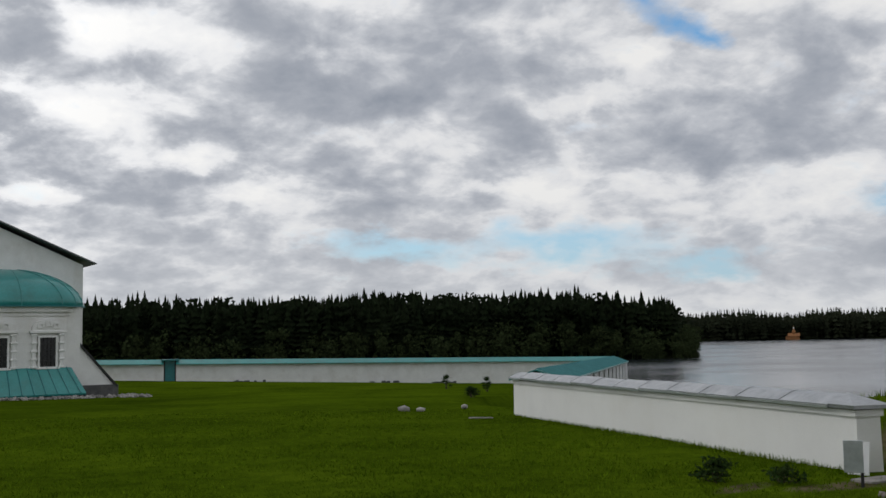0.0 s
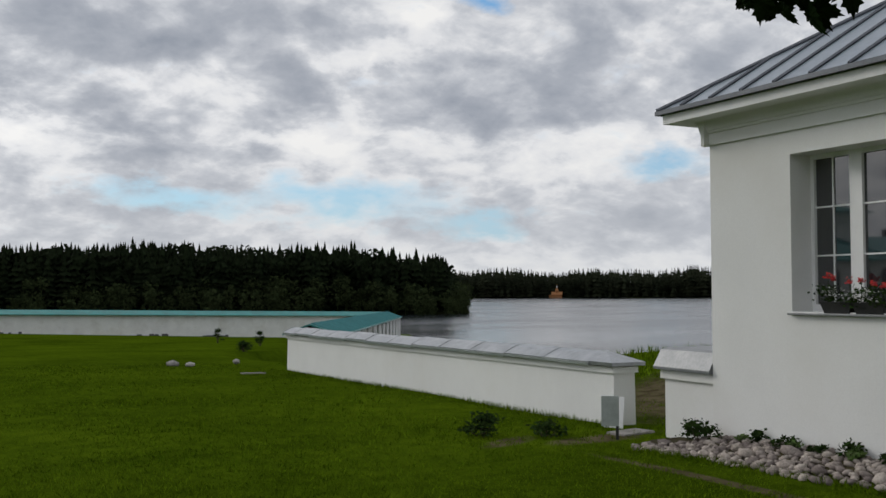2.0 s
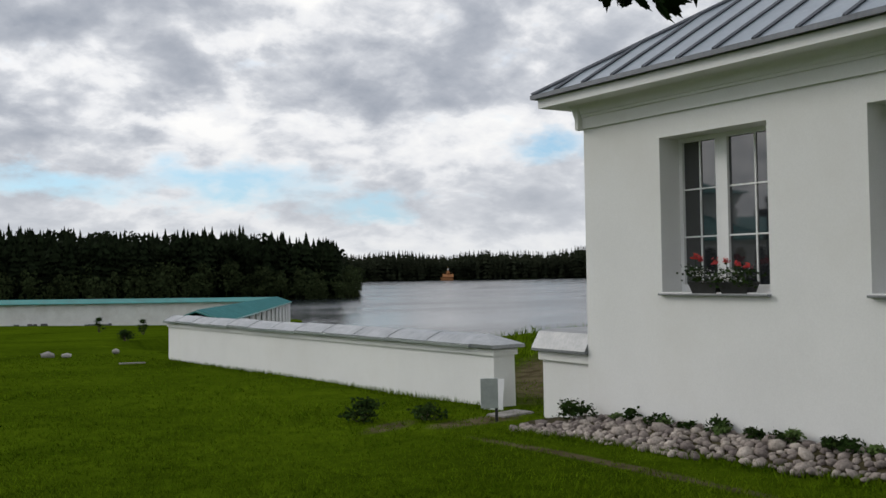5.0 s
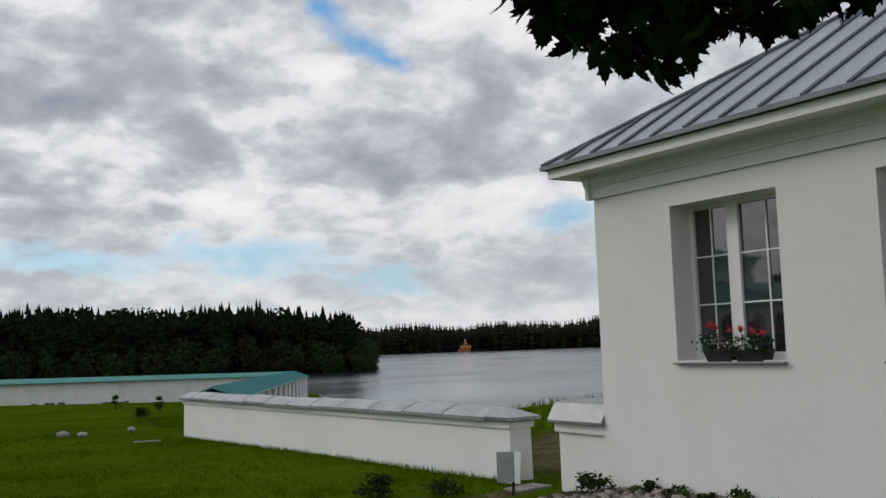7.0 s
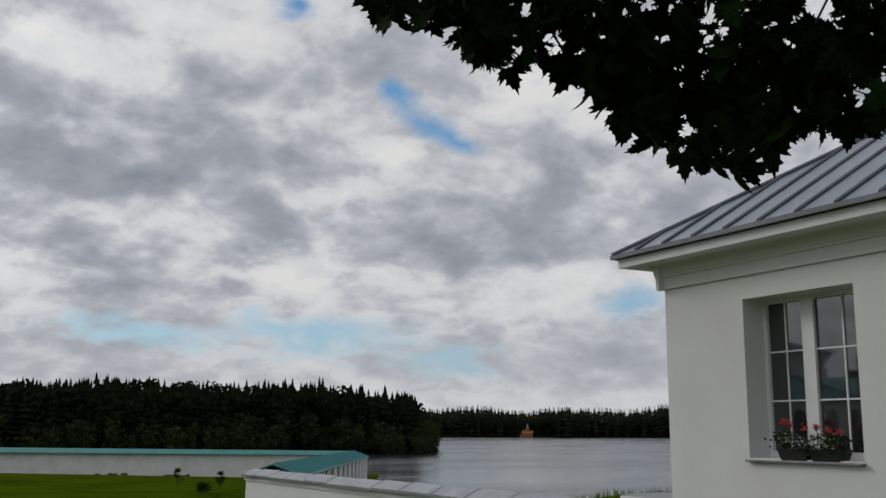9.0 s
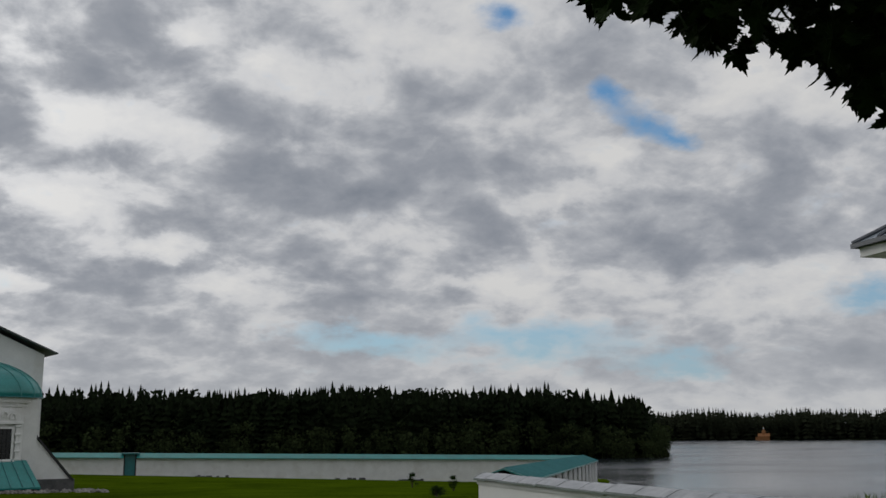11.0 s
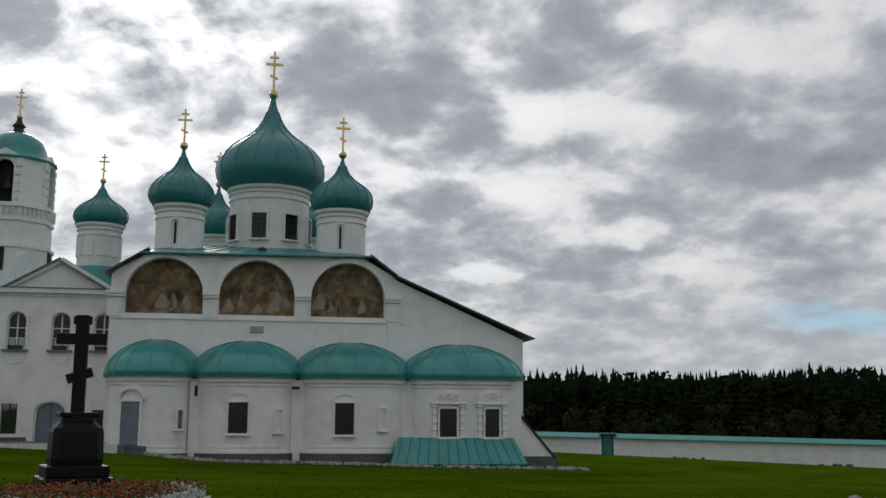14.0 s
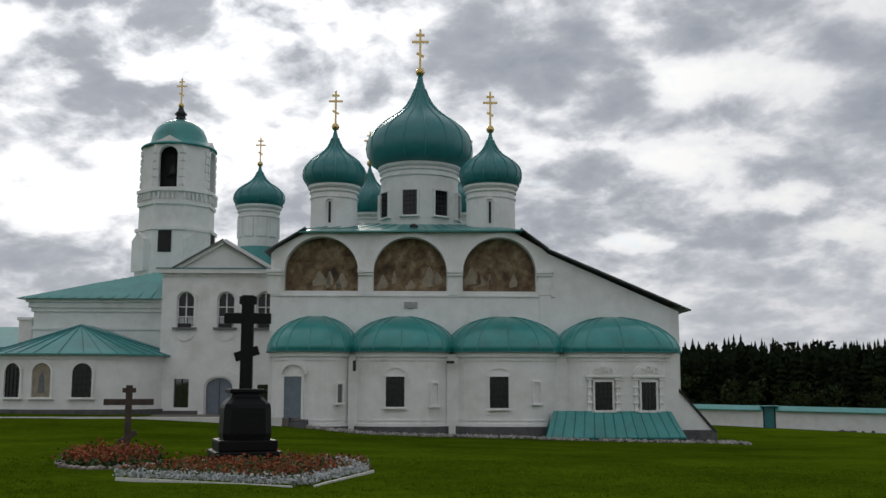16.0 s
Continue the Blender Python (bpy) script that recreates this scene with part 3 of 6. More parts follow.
def house_window(parent, y0, y1, z0, z1):
    """A recessed white casement of two leaves, each with six panes; y1 is the far end."""
    win = thing("window_1", "", "")
    win.parent = parent
    tagged(win, "white two-leaf casement window with glazing bars")
    xi = HX + 0.28
    ym = (y0 + y1) / 2 + 0.115
    part("window_frame", plate([(-y1, z0), (-y0, z0), (-y0, z1), (-y1, z1)], [rect(-y1 + 0.045, -ym - 0.075, z0 + 0.07, z1 - 0.045), rect(-ym + 0.075, -y0 - 0.06, z0 + 0.07, z1 - 0.045)], 0, 0.07), TRIM_WHITE, win, at=pose(xi, 0, 0, 0, 0, -90))
    for a, b in ((y0 + 0.06, ym - 0.075), (ym + 0.075, y1 - 0.045)):
        za, zb = z0 + 0.07, z1 - 0.045
        part("pane", boxed(xi + 0.035, xi + 0.045, a, b, za, zb), PANE, win)
        part("glazing_bar", boxed(xi + 0.02, xi + 0.034, (a + b) / 2 - 0.008, (a + b) / 2 + 0.008, za, zb), TRIM_WHITE, win)
        for k in (1, 2):
            zz = za + (zb - za) * k / 3
            part("glazing_bar", boxed(xi + 0.019, xi + 0.033, a, b, zz - 0.008, zz + 0.008), TRIM_WHITE, win)
    part("window_sill", boxed(HX - 0.055, xi, y0 - 0.012, y1 + 0.015, z0 - 0.035, z0 - 0.012, 0.004), SILL_GREY, win, "grey sheet-metal sill")
    return win


def build_house():
    house = thing("house", "single-storey white rendered house with a grey standing-seam hip roof", "house")
    wins = [(6.20, 7.57), (3.80, 5.16), (1.4, 2.76), (-1.0, 0.36)]
    zs = (1.40, 2.985)
    # local x of the plate is minus y of the world
    bm = plate([(-HY, -0.7), (-HY1, -0.7), (-HY1, 3.48), (-HY, 3.48)], [rect(-b, -a, zs[0], zs[1]) for a, b in wins], 0, 0.45)
    part("wall", bm, HOUSE_WHITE, house, at=pose(HX, 0, 0, 0, 0, -90))
    part("wall", boxed(HX + 0.451, 16.0, HY - 0.45, HY, -0.7, 3.48), HOUSE_WHITE, house)
    part("wall", boxed(15.55, 16.0, HY1, HY - 0.451, -0.7, 3.48), HOUSE_WHITE, house)
    part("wall", boxed(HX + 0.451, 15.549, HY1, HY1 + 0.45, -0.7, 3.48), HOUSE_WHITE, house)
    # solid box added behind the windows, its dark colour stands for indoor shade
    part("room", boxed(HX + 0.72, 15.5, HY1 + 0.5, HY - 0.5, -0.2, 3.4), SHADOW_ROOM, house, "solid box behind the panes, indoor shade put into its dark colour")
    for a, b in wins:
        house_window(house, a, b, *zs)
    # cornice: two fillets and a cove under a boxed eave
    prof = [(0.0, 3.22), (0.03, 3.222), (0.03, 3.35), (0.048, 3.354), (0.048, 3.382), (0.062, 3.386)] + [(0.062 + 0.085 * (1 - math.cos(math.pi / 2 * i / 6)), 3.386 + 0.099 * math.sin(math.pi / 2 * i / 6)) for i in range(1, 7)]
    bm = sweep([(HX - a, z) for a, z in prof] + [(HX + 0.02, 3.485), (HX + 0.02, 3.22)], HY1, HY + 0.10, "y")
    part("cornice", bm, HOUSE_WHITE, house)
    bm = sweep([(HY + a, z) for a, z in prof] + [(HY - 0.02, 3.485), (HY - 0.02, 3.22)], HX - 0.10, 16, "x")
    part("cornice", bm, HOUSE_WHITE, house)
    ov = 0.36
    bm = bmesh.new()
    box(bm, HX - ov, 16 + ov, HY1 - ov, HY + ov, 3.487, 3.505)
    part("soffit", bm, TRIM_WHITE, house)
    for (a, b, c, d) in ((HX - ov, HX - ov + 0.03, HY1 - ov, HY + ov), (HX - ov + 0.031, 16 + ov, HY + ov - 0.03, HY + ov)):
        part("fascia", boxed(a, b, c, d, 3.507, 3.585), TRIM_WHITE, house)
    # hip roof
    e, z0 = ov + 0.05, 3.63
    xa, xb, ya, yb = HX - e, 16 + e, HY1 - e, HY + e
    half = (xb - xa) / 2
    zr = z0 + half * 0.60
    ridge = [((xa + xb) / 2, ya + half, zr), ((xa + xb) / 2, yb - half, zr)]
    bm = bmesh.new()
    low = [bm.verts.new((x, y, z0)) for x, y in ((xa, ya), (xb, ya), (xb, yb), (xa, yb))]
    low2 = [bm.verts.new((x, y, z0 - 0.03)) for x, y in ((xa, ya), (xb, ya), (xb, yb), (xa, yb))]
    top = [bm.verts.new(c) for c in ridge]
    for f in ((low[3], low[0], top[0], top[1]), (low[0], low[1], top[0]), (low[1], low[2], top[1], top[0]), (low[2], low[3], top[1]), low2):
        bm.faces.new(f)
    for i in range(4):
        bm.faces.new((low2[i], low2[(i + 1) % 4], low[(i + 1) % 4], low[i]))
    roof = part("roof", bm, ZINC, house, "grey standing-seam sheet roof")
    part("roof_edge", boxed(xa - 0.015, xa + 0.02, ya, yb + 0.015, z0 - 0.04, z0 + 0.008), ZINC_SEAM, house)
    part("roof_edge", boxed(xa + 0.021, xb, yb - 0.02, yb + 0.015, z0 - 0.04, z0 + 0.008), ZINC_SEAM, house)
    slope = 0.60
    y = yb - 0.42
    while y > ya:
        reach = min(half, yb - y, y - ya)
        if reach > 0.15:
            part("seam", tube([(xa - 0.005, y, z0 + 0.015), (xa + reach, y, z0 + reach * slope + 0.015)], 0.017, 4), ZINC_SEAM, roof)
        y -= 0.46
    x = xa + 0.42
    while x < xb:
        reach = min(half, x - xa, xb - x)
        part("seam", tube([(x, yb + 0.005, z0 + 0.015), (x, yb - reach, z0 + reach * slope + 0.015)], 0.017, 4), ZINC_SEAM, roof)
        x += 0.46
    part("hip_seam", tube([(xa, yb, z0 + 0.012), ((xa + xb) / 2, yb - half, zr + 0.012)], 0.028, 6), ZINC_SEAM, roof)


build_house()


# ---- the cathedral ----
def fresco_material():
    m, tree, b = material("faded_fresco", 0.9)
    pos = tree.nodes.new("ShaderNodeNewGeometry").outputs["Position"]
    a = noise_tex(tree, pos, 1.5, 6.0, 0.62, 2.0, 0.15)
    c = noise_tex(tree, pos, 2.6, 6.0, 0.65)
    col = ramp(tree, a, [(0.32, (0.040, 0.028, 0.018)), (0.44, (0.12, 0.080, 0.044)), (0.55, (0.20, 0.145, 0.080)), (0.70, (0.34, 0.28, 0.19))])
    col = mix(tree, ramp(tree, c, [(0.45, (0, 0, 0)), (0.75, (0.45, 0.45, 0.45))]), col, (0.16, 0.08, 0.05))
    tree.links.new(col, b.inputs["Base Color"])
    return m


FRESCO = fresco_material()
KERB_CLOTH = surface("white_cloth", (0.40, 0.41, 0.42), (0.55, 0.56, 0.57), 6, 0.9, bump=0)
FRESCO_PALE = surface("pale_faded_paint", (0.22, 0.185, 0.13), (0.36, 0.32, 0.25), 2, 0.9, fine=12, bump=0)
FRESCO_RED = surface("faded_red_paint", (0.10, 0.06, 0.035), (0.19, 0.125, 0.075), 2, 0.9, fine=12, bump=0)


OLD_PANE = glass("old_dark_pane", (0.006, 0.006, 0.007), 0.25)
OLD_PANE.node_tree.nodes["Principled BSDF"].inputs["Specular IOR Level"].default_value = 0.2


def superellipse(cx, cy, a, b, n, power, out=0.0):
    """The front half of a rounded plan, from its left end at cy round to its right end."""
    pts = []
    for i in range(n + 1):
        t = math.pi * i / n
        c, s = -math.cos(t), math.sin(t)
        pts.append((cx + (a + out) * math.copysign(abs(c) ** (2 / power), c), cy - (b + out) * abs(s) ** (2 / power)))
    return pts


def apse_ring(cx, cy, a, b, power, z0, z1, out=0.0, n=28):
    bm = bmesh.new()
    pts = superellipse(cx, cy, a, b, n, power, out)
    lo = [bm.verts.new((x, y, z0)) for x, y in pts]
    hi = [bm.verts.new((x, y, z1)) for x, y in pts]
    for i in range(n):
        bm.faces.new((lo[i], lo[i + 1], hi[i + 1], hi[i]))
    bm.faces.new((lo[-1], lo[0], hi[0], hi[-1]))
    bm.faces.new(hi)
    bm.faces.new(lo[::-1])
    return bm


def apse_dome(cx, cy, a, b, power, z0, high, n=20, rings=9, out=0.0):
    bm = bmesh.new()
    rows = []
    for k in range(rings):
        f = math.pi / 2 * k / rings
        shrink = math.cos(f)
        rows.append([bm.verts.new((cx + (x - cx) * shrink, cy + (y - cy) * shrink, z0 + (high + out) * (0.84 * math.sin(f) + 0.16 * f / (math.pi / 2)))) for x, y in superellipse(cx, cy, a, b, n, power, out)])
    top = bm.verts.new((cx, cy - 0.01, z0 + high + out))
    for p, q in zip(rows, rows[1:]):
        for i in range(n):
            bm.faces.new((p[i], p[i + 1], q[i + 1], q[i]))
    for i in range(n):
        bm.faces.new((rows[-1][i], rows[-1][i + 1], top))
    bm.faces.new(rows[0])
    return bm


def front_y(x, cx, cy, a, b, power):
    return cy - b * max(0.0, 1 - abs((x - cx) / a) ** power) ** (1 / power)


def orthodox_cross(parent, x, y, z, high, mat=None, ball=True):
    """A three-barred cross over a gilded ball; the foot bar slants."""
    mat = mat or GOLD
    w = high * 0.026
    cross = part("cross", boxed(x - w, x + w, y - w, y + w, z, z + high, 0.01), mat, parent, "gilded three-barred cross")
    part("crossbar", boxed(x - high * 0.20, x + high * 0.20, y - w * 0.8, y + w * 0.8, z + high * 0.66, z + high * 0.66 + 2 * w), mat, cross)
    part("crossbar", boxed(x - high * 0.105, x + high * 0.105, y - w * 0.8, y + w * 0.8, z + high * 0.83, z + high * 0.83 + 2 * w), mat, cross)
    part("foot_bar", boxed(-high * 0.10, high * 0.10, -w * 0.8, w * 0.8, -w, w, 0, pose(x, y, z + high * 0.36, 0, 28, 0)), mat, cross)
    if ball:
        r = high * 0.115
        part("ball", lathe([(0, -r), (r * 0.7, -r * 0.7), (r, 0), (r * 0.7, r * 0.7), (0.03, r)], 14, centre=(x, y, z - r * 0.6)), GOLD, cross, smooth=True)


ONION = [(0.80, 0.0), (0.90, 0.06), (0.975, 0.16), (1.0, 0.27), (0.985, 0.37), (0.92, 0.48), (0.81, 0.58), (0.66, 0.675), (0.50, 0.76), (0.36, 0.85), (0.25, 0.95), (0.17, 1.06), (0.11, 1.18), (0.06, 1.31), (0.045, 1.40)]


def onion_tower(parent, x, y, z_foot, r_drum, z_top, r_dome, z_tip, cross_high, windows=0, niche=True, sides=24):
    """A round white drum with mouldings and an onion dome of teal sheet."""
    h = z_tip - z_top
    drum = part("drum", lathe([(r_drum, z_foot), (r_drum * 0.985, z_top - 0.02)], 32, centre=(x, y, 0)), PLASTER, parent, smooth=False)
    for z0, out, hh in ((z_top - 0.95, 0.06, 0.12), (z_top - 0.55, 0.09, 0.14), (z_top - 0.28, 0.20, 0.26)):
        part("moulding", lathe([(r_drum + out * 0.5, z0), (r_drum + out, z0 + hh * 0.4), (r_drum + out, z0 + hh)], 32, centre=(x, y, 0)), PLASTER, drum)
    dome = part("onion_dome", lathe([(r * r_dome, z_top - 0.02 + f * h / 1.40) for r, f in ONION], sides, centre=(x, y, 0)), TEAL_DARK, parent, "teal sheet-metal onion dome", smooth=True)
    bm = bmesh.new()
    for i in range(16):
        a = 2 * math.pi * i / 16 + 0.1
        tube([(x + (r * r_dome + 0.012) * math.cos(a), y + (r * r_dome + 0.012) * math.sin(a), z_top + f * h / 1.40) for r, f in ONION[1:-2]], 0.03, 4, bm)
    part("seam", bm, TEAL, dome)
    part("dome_skirt", lathe([(r_drum + 0.24, z_top - 0.03), (r_drum + 0.28, z_top + 0.03), (r_dome * 0.80, z_top + 0.10)], 32, centre=(x, y, 0)), TEAL_DARK, dome)
    orthodox_cross(parent, x, y, z_tip - 0.05 + cross_high * 0.16, cross_high)
    if niche:
        a0 = -math.pi / 2
        for da in (-0.10,):
            a = a0 + da
            m = pose(x + r_drum * math.cos(a), y + r_drum * math.sin(a), 0, 0, 0, math.degrees(a) + 90)
            part("slit_window", boxed(-0.07, 0.07, -0.03, 0.05, z_foot + 0.55, z_top - 1.25, 0, m), SHADOW_ROOM, drum)
            bm = plate(arch(-0.36, 0.36, z_foot + 0.2, z_top - 0.95), [arch(-0.24, 0.24, z_foot + 0.2, z_top - 1.08)], -0.10, 0.1)
            bmesh.ops.transform(bm, matrix=m, verts=bm.verts[:])
            part("arched_surround", bm, PLASTER, drum)
    return drum


def wall_window(parent, x, y, turn, z0, z1, w, bars=True, surround=0.14, arched=False, name="window"):
    """A dark window with a proud white surround, bars and a sill, on the wall at (x, y)."""
    m = pose(x, y, 0, 0, 0, turn)
    shape = arch if arched else rect
    win = part(name, plate(shape(-w / 2 - surround, w / 2 + surround, z0 - 0.05, z1 + surround), [shape(-w / 2, w / 2, z0, z1)], -0.16, 0.12), PLASTER, parent, at=m)
    part("pane", plate(shape(-w / 2 + 0.001, w / 2 - 0.001, z0 + 0.001, z1 - 0.001), [], -0.035, 0.02), OLD_PANE, win)
    if bars:
        for i in range(1, 4):
            xx = -w / 2 + w * i / 4
            part("bar", boxed(xx - 0.02, xx + 0.02, -0.075, -0.04, z0, z1 - (0.2 if arched else 0)), IRON, win)
        for i in range(1, 5):
            zz = z0 + (z1 - z0) * i / 5.2
            part("bar", boxed(-w / 2, w / 2, -0.079, -0.045, zz - 0.02, zz + 0.02), IRON, win)
    part("window_sill", boxed(-w / 2 - surround - 0.08, w / 2 + surround + 0.08, -0.24, 0.05, z0 - 0.13, z0 - 0.052, 0.01), PLASTER, win)
    return win


CH = pose(-5.99, 60.13, 0, 0, 0, 20)
APSES = [(-21.15, 2.52, 3.0), (-15.92, 3.08, 3.2), (-9.80, 3.42, 3.2), (-3.22, 3.50, 4.2)]
AY, AB = 4.0, 4.0


def build_cathedral():
    ch = thing("cathedral", "white limewashed cathedral with five teal onion domes and fresco lunettes", "church", CH)
    # body
    front = [(-24, -1.6), (0.97, -1.6), (0.97, 6.42), (-7.0, 9.95), (-7.4, 10.3), (-9.3, 11.4), (-21.65, 11.4), (-23.7, 10.2), (-24, 9.9)]
    wide = 2.24
    cs = (-20.92, -15.5, -10.02)
    holes = [arch(c - wide, c + wide, 7.62, 10.95, 2.15, 20) for c in cs]
    part("wall", plate(front, holes, 3.6, 4.2), PLASTER, ch, "east wall with three arched lunettes")
    part("wall", plate([(p[0], p[1] - 0.01) for p in front], [], 4.201, 26), PLASTER, ch)
    rnd = random.Random(11)
    for c in cs:
        fr = part("fresco", plate(arch(c - wide + 0.01, c + wide - 0.01, 7.63, 10.94, 2.14, 20), [], 4.14, 4.199), FRESCO, ch, "faded brown and ochre fresco")
        for _ in range(6):
            fx, fz = c + rnd.uniform(-1.7, 1.7), 7.75 + rnd.uniform(0, 0.35)
            w, h = rnd.uniform(0.14, 0.42), rnd.uniform(0.5, 1.5)
            part("painted_shape", plate([(fx - w, fz), (fx + w * 0.8, fz + 0.1), (fx + w, fz + h * 0.4), (fx + w * 0.5, fz + h * 0.75), (fx + w * 0.1, fz + h), (fx - w * 0.3, fz + h * 0.9), (fx - w * 0.55, fz + h * 0.6), (fx - w * 1.1, fz + h * 0.3)], [], 4.13, 4.139), rnd.choice((FRESCO_PALE, FRESCO_RED, FRESCO_PALE)), fr)
        # moulded rim of the arch
        rim = arch(c - wide - 0.30, c + wide + 0.30, 8.55, 11.25, 2.45, 20)
        part("arch_moulding", plate(rim, [arch(c - wide, c + wide, 8.551, 10.95, 2.15, 20)], 3.42, 3.599), PLASTER, ch)
    for x in (-23.75, -18.21, -12.76, -7.25):
        bm = boxed(x - 0.50, x + 0.50, 3.28, 3.599, 8.72, 8.92, 0.02)
        box(bm, x - 0.45, x + 0.45, 3.36, 3.599, 8.55, 8.719, 0.02)
        part("impost", bm, PLASTER, ch)
        part("pilaster", boxed(x - 0.40, x + 0.40, 3.48, 3.598, 7.4, 8.549), PLASTER, ch)
    part("string_course", boxed(-23.98, -6.6, 3.52, 3.597, 7.28, 7.395), PLASTER, ch)
    part("pilaster", boxed(-7.55, -6.85, 3.50, 3.596, 3.9, 7.279), PLASTER, ch)
    part("vent", boxed(-15.85, -15.05, 3.50, 3.598, 6.58, 6.95), STRAW_GREY, ch)
    # roofs: low hip over the middle, long slope over the aisle
    bm = bmesh.new()
    lo = [bm.verts.new(c) for c in ((-22.4, 3.1, 11.22), (-8.6, 3.1, 11.38), (-8.6, 22, 11.38), (-22.4, 22, 11.22))]
    hi = [bm.verts.new(c) for c in ((-19.5, 8.5, 12.55), (-11.0, 8.5, 12.55), (-11.0, 16, 12.55), (-19.5, 16, 12.55))]
    un = [bm.verts.new((v.co.x, v.co.y, v.co.z - 0.08)) for v in lo]
    for i in range(4):
        j = (i + 1) % 4
        bm.faces.new((lo[i], lo[j], hi[j], hi[i]))
        bm.faces.new((un[i], un[j], lo[j], lo[i]))
    bm.faces.new(hi)
    bm.faces.new(un[::-1])
    roof = part("roof", bm, TEAL, ch, "low hipped roof of teal sheet")
    for i in range(15):
        x = -21.9 + i * 0.93
        part("seam", tube([(x, 3.12, 11.34), (-15.25 + (x + 15.25) * 0.62, 8.5, 12.56)], 0.025, 4), TEAL_DARK, roof)

    def slope_roof(xa, za, xb, zb, name="roof"):
        prof = bmesh.new()
        vs = []
        for y in (3.05, 26):
            vs.append([prof.verts.new(c) for c in ((xa, y, za), (xb, y, zb), (xb, y, zb - 0.065), (xa, y, za - 0.065))])
        for i in range(4):
            prof.faces.new((vs[0][i], vs[0][(i + 1) % 4], vs[1][(i + 1) % 4], vs[1][i]))
        prof.faces.new(vs[0])
        prof.faces.new(vs[1][::-1])
        return part(name, prof, EAVE_GREY, ch, "grey sheet verge of the aisle roof")

    slope_roof(-7.05, 10.22, 1.62, 6.52)
    slope_roof(-8.7, 11.50, -7.0, 10.24)
    slope_roof(-21.9, 11.50, -24.35, 9.98)
    for x in (-18.45, -12.78, -6.55):
        part("pier", boxed(x - 0.55, x + 0.55, 0.85, 3.59, -1.5, 3.7), PLASTER, ch)
    # apses
    for i, (cx, a, pw) in enumerate(APSES):
        b = AB if i < 3 else AB - 0.1
        apse = part("apse", apse_ring(cx, AY, a, b, pw, -1.5, 3.72), PLASTER, ch)
        part("plinth", apse_ring(cx, AY, a, b, pw, -1.5, -0.42, 0.14), STONE_DARK, apse)
        part("base_moulding", apse_ring(cx, AY, a, b, pw, -0.415, -0.26, 0.10), PLASTER, apse)
        part("base_moulding", apse_ring(cx, AY, a, b, pw, -0.10, -0.02, 0.05), PLASTER, apse)
        part("cornice", apse_ring(cx, AY, a, b, pw, 3.30, 3.40, 0.06), PLASTER, apse)
        part("cornice", apse_ring(cx, AY, a, b, pw, 3.52, 3.80, 0.14), PLASTER, apse)
        dome = part("half_dome", apse_dome(cx, AY, a, b, pw, 3.83, 1.98, out=0.30), TEAL, ch, "teal sheet-metal half dome", smooth=True)
        part("eave", apse_ring(cx, AY, a, b, pw, 3.805, 3.86, 0.36), TEAL_DARK, dome)
        pts = superellipse(cx, AY, a, b, 10, pw, 0.31)
        for j in range(1, 10):
            line = []
            for k in range(8):
                f = math.pi / 2 * k / 8
                s = math.cos(f)
                line.append((cx + (pts[j][0] - cx) * s, AY + (pts[j][1] - AY) * s, 3.845 + 2.28 * (0.84 * math.sin(f) + 0.16 * f / (math.pi / 2))))
            part("seam", tube(line, 0.026, 4), TEAL, dome)

    def on_apse(i, x):
        cx, a, pw = APSES[i]
        e = 0.05
        y = front_y(x, cx, AY, a, AB if i < 3 else AB - 0.1, pw)
        y2 = front_y(x + e, cx, AY, a, AB if i < 3 else AB - 0.1, pw)
        return x, y, math.degrees(math.atan2(y2 - y, e))

    for i, x, z0, z1, w in ((1, -16.27, 0.69, 2.39, 1.06), (2, -10.36, 0.63, 2.40, 1.08)):
        px, py, turn = on_apse(i, x)
        wall_window(ch, px, py, turn, z0, z1, w, surround=0.05)
        bm = plate(arch(-0.72, 0.72, 2.45, 3.0, 0.5), [arch(-0.58, 0.58, 2.449, 2.87, 0.42)], -0.07, 0.1)
        bmesh.ops.transform(bm, matrix=pose(px, py, 0, 0, 0, turn), verts=bm.verts[:])
        part("arched_surround", bm, PLASTER, ch)
    for i, x, z0, z1 in ((0, -19.5, 0.92, 1.95), (1, -14.05, 0.78, 2.0), (2, -8.2, 0.92, 2.08)):
        px, py, turn = on_apse(i, x)
        w = wall_window(ch, px, py, turn, z0, z1, 0.36, bars=False, surround=0.08, name="niche")
        w.children[0].data.materials[0] = EAVE_GREY if i == 0 else PLASTER
    # carved window surrounds of the aisle
    for x, w in ((-4.38, 1.0), (-1.80, 0.86)):
        px, py, turn = on_apse(3, x)
        win = wall_window(ch, px, py, turn, 0.52, 2.12, w, surround=0.10)
        m = win.matrix_basis
        for sgn in (-1, 1):
            xx = sgn * (w / 2 + 0.30)
            part("colonnette", boxed(xx - 0.10, xx + 0.10, -0.16, 0.1, 0.40, 2.35, 0.02), PLASTER, win)
            for k in range(5):
                zz = 0.45 + k * 0.44
                part("collar", boxed(xx - 0.17, xx + 0.17, -0.22, 0.1, zz, zz + 0.11, 0.02), PLASTER, win)
        part("lintel", boxed(-w / 2 - 0.55, w / 2 + 0.55, -0.24, 0.1, 2.36, 2.50, 0.02), PLASTER, win)
        part("crest", plate(arch(-w / 2 - 0.42, w / 2 + 0.42, 2.501, 3.12, 0.5), [], -0.17, 0.1), PLASTER, win)
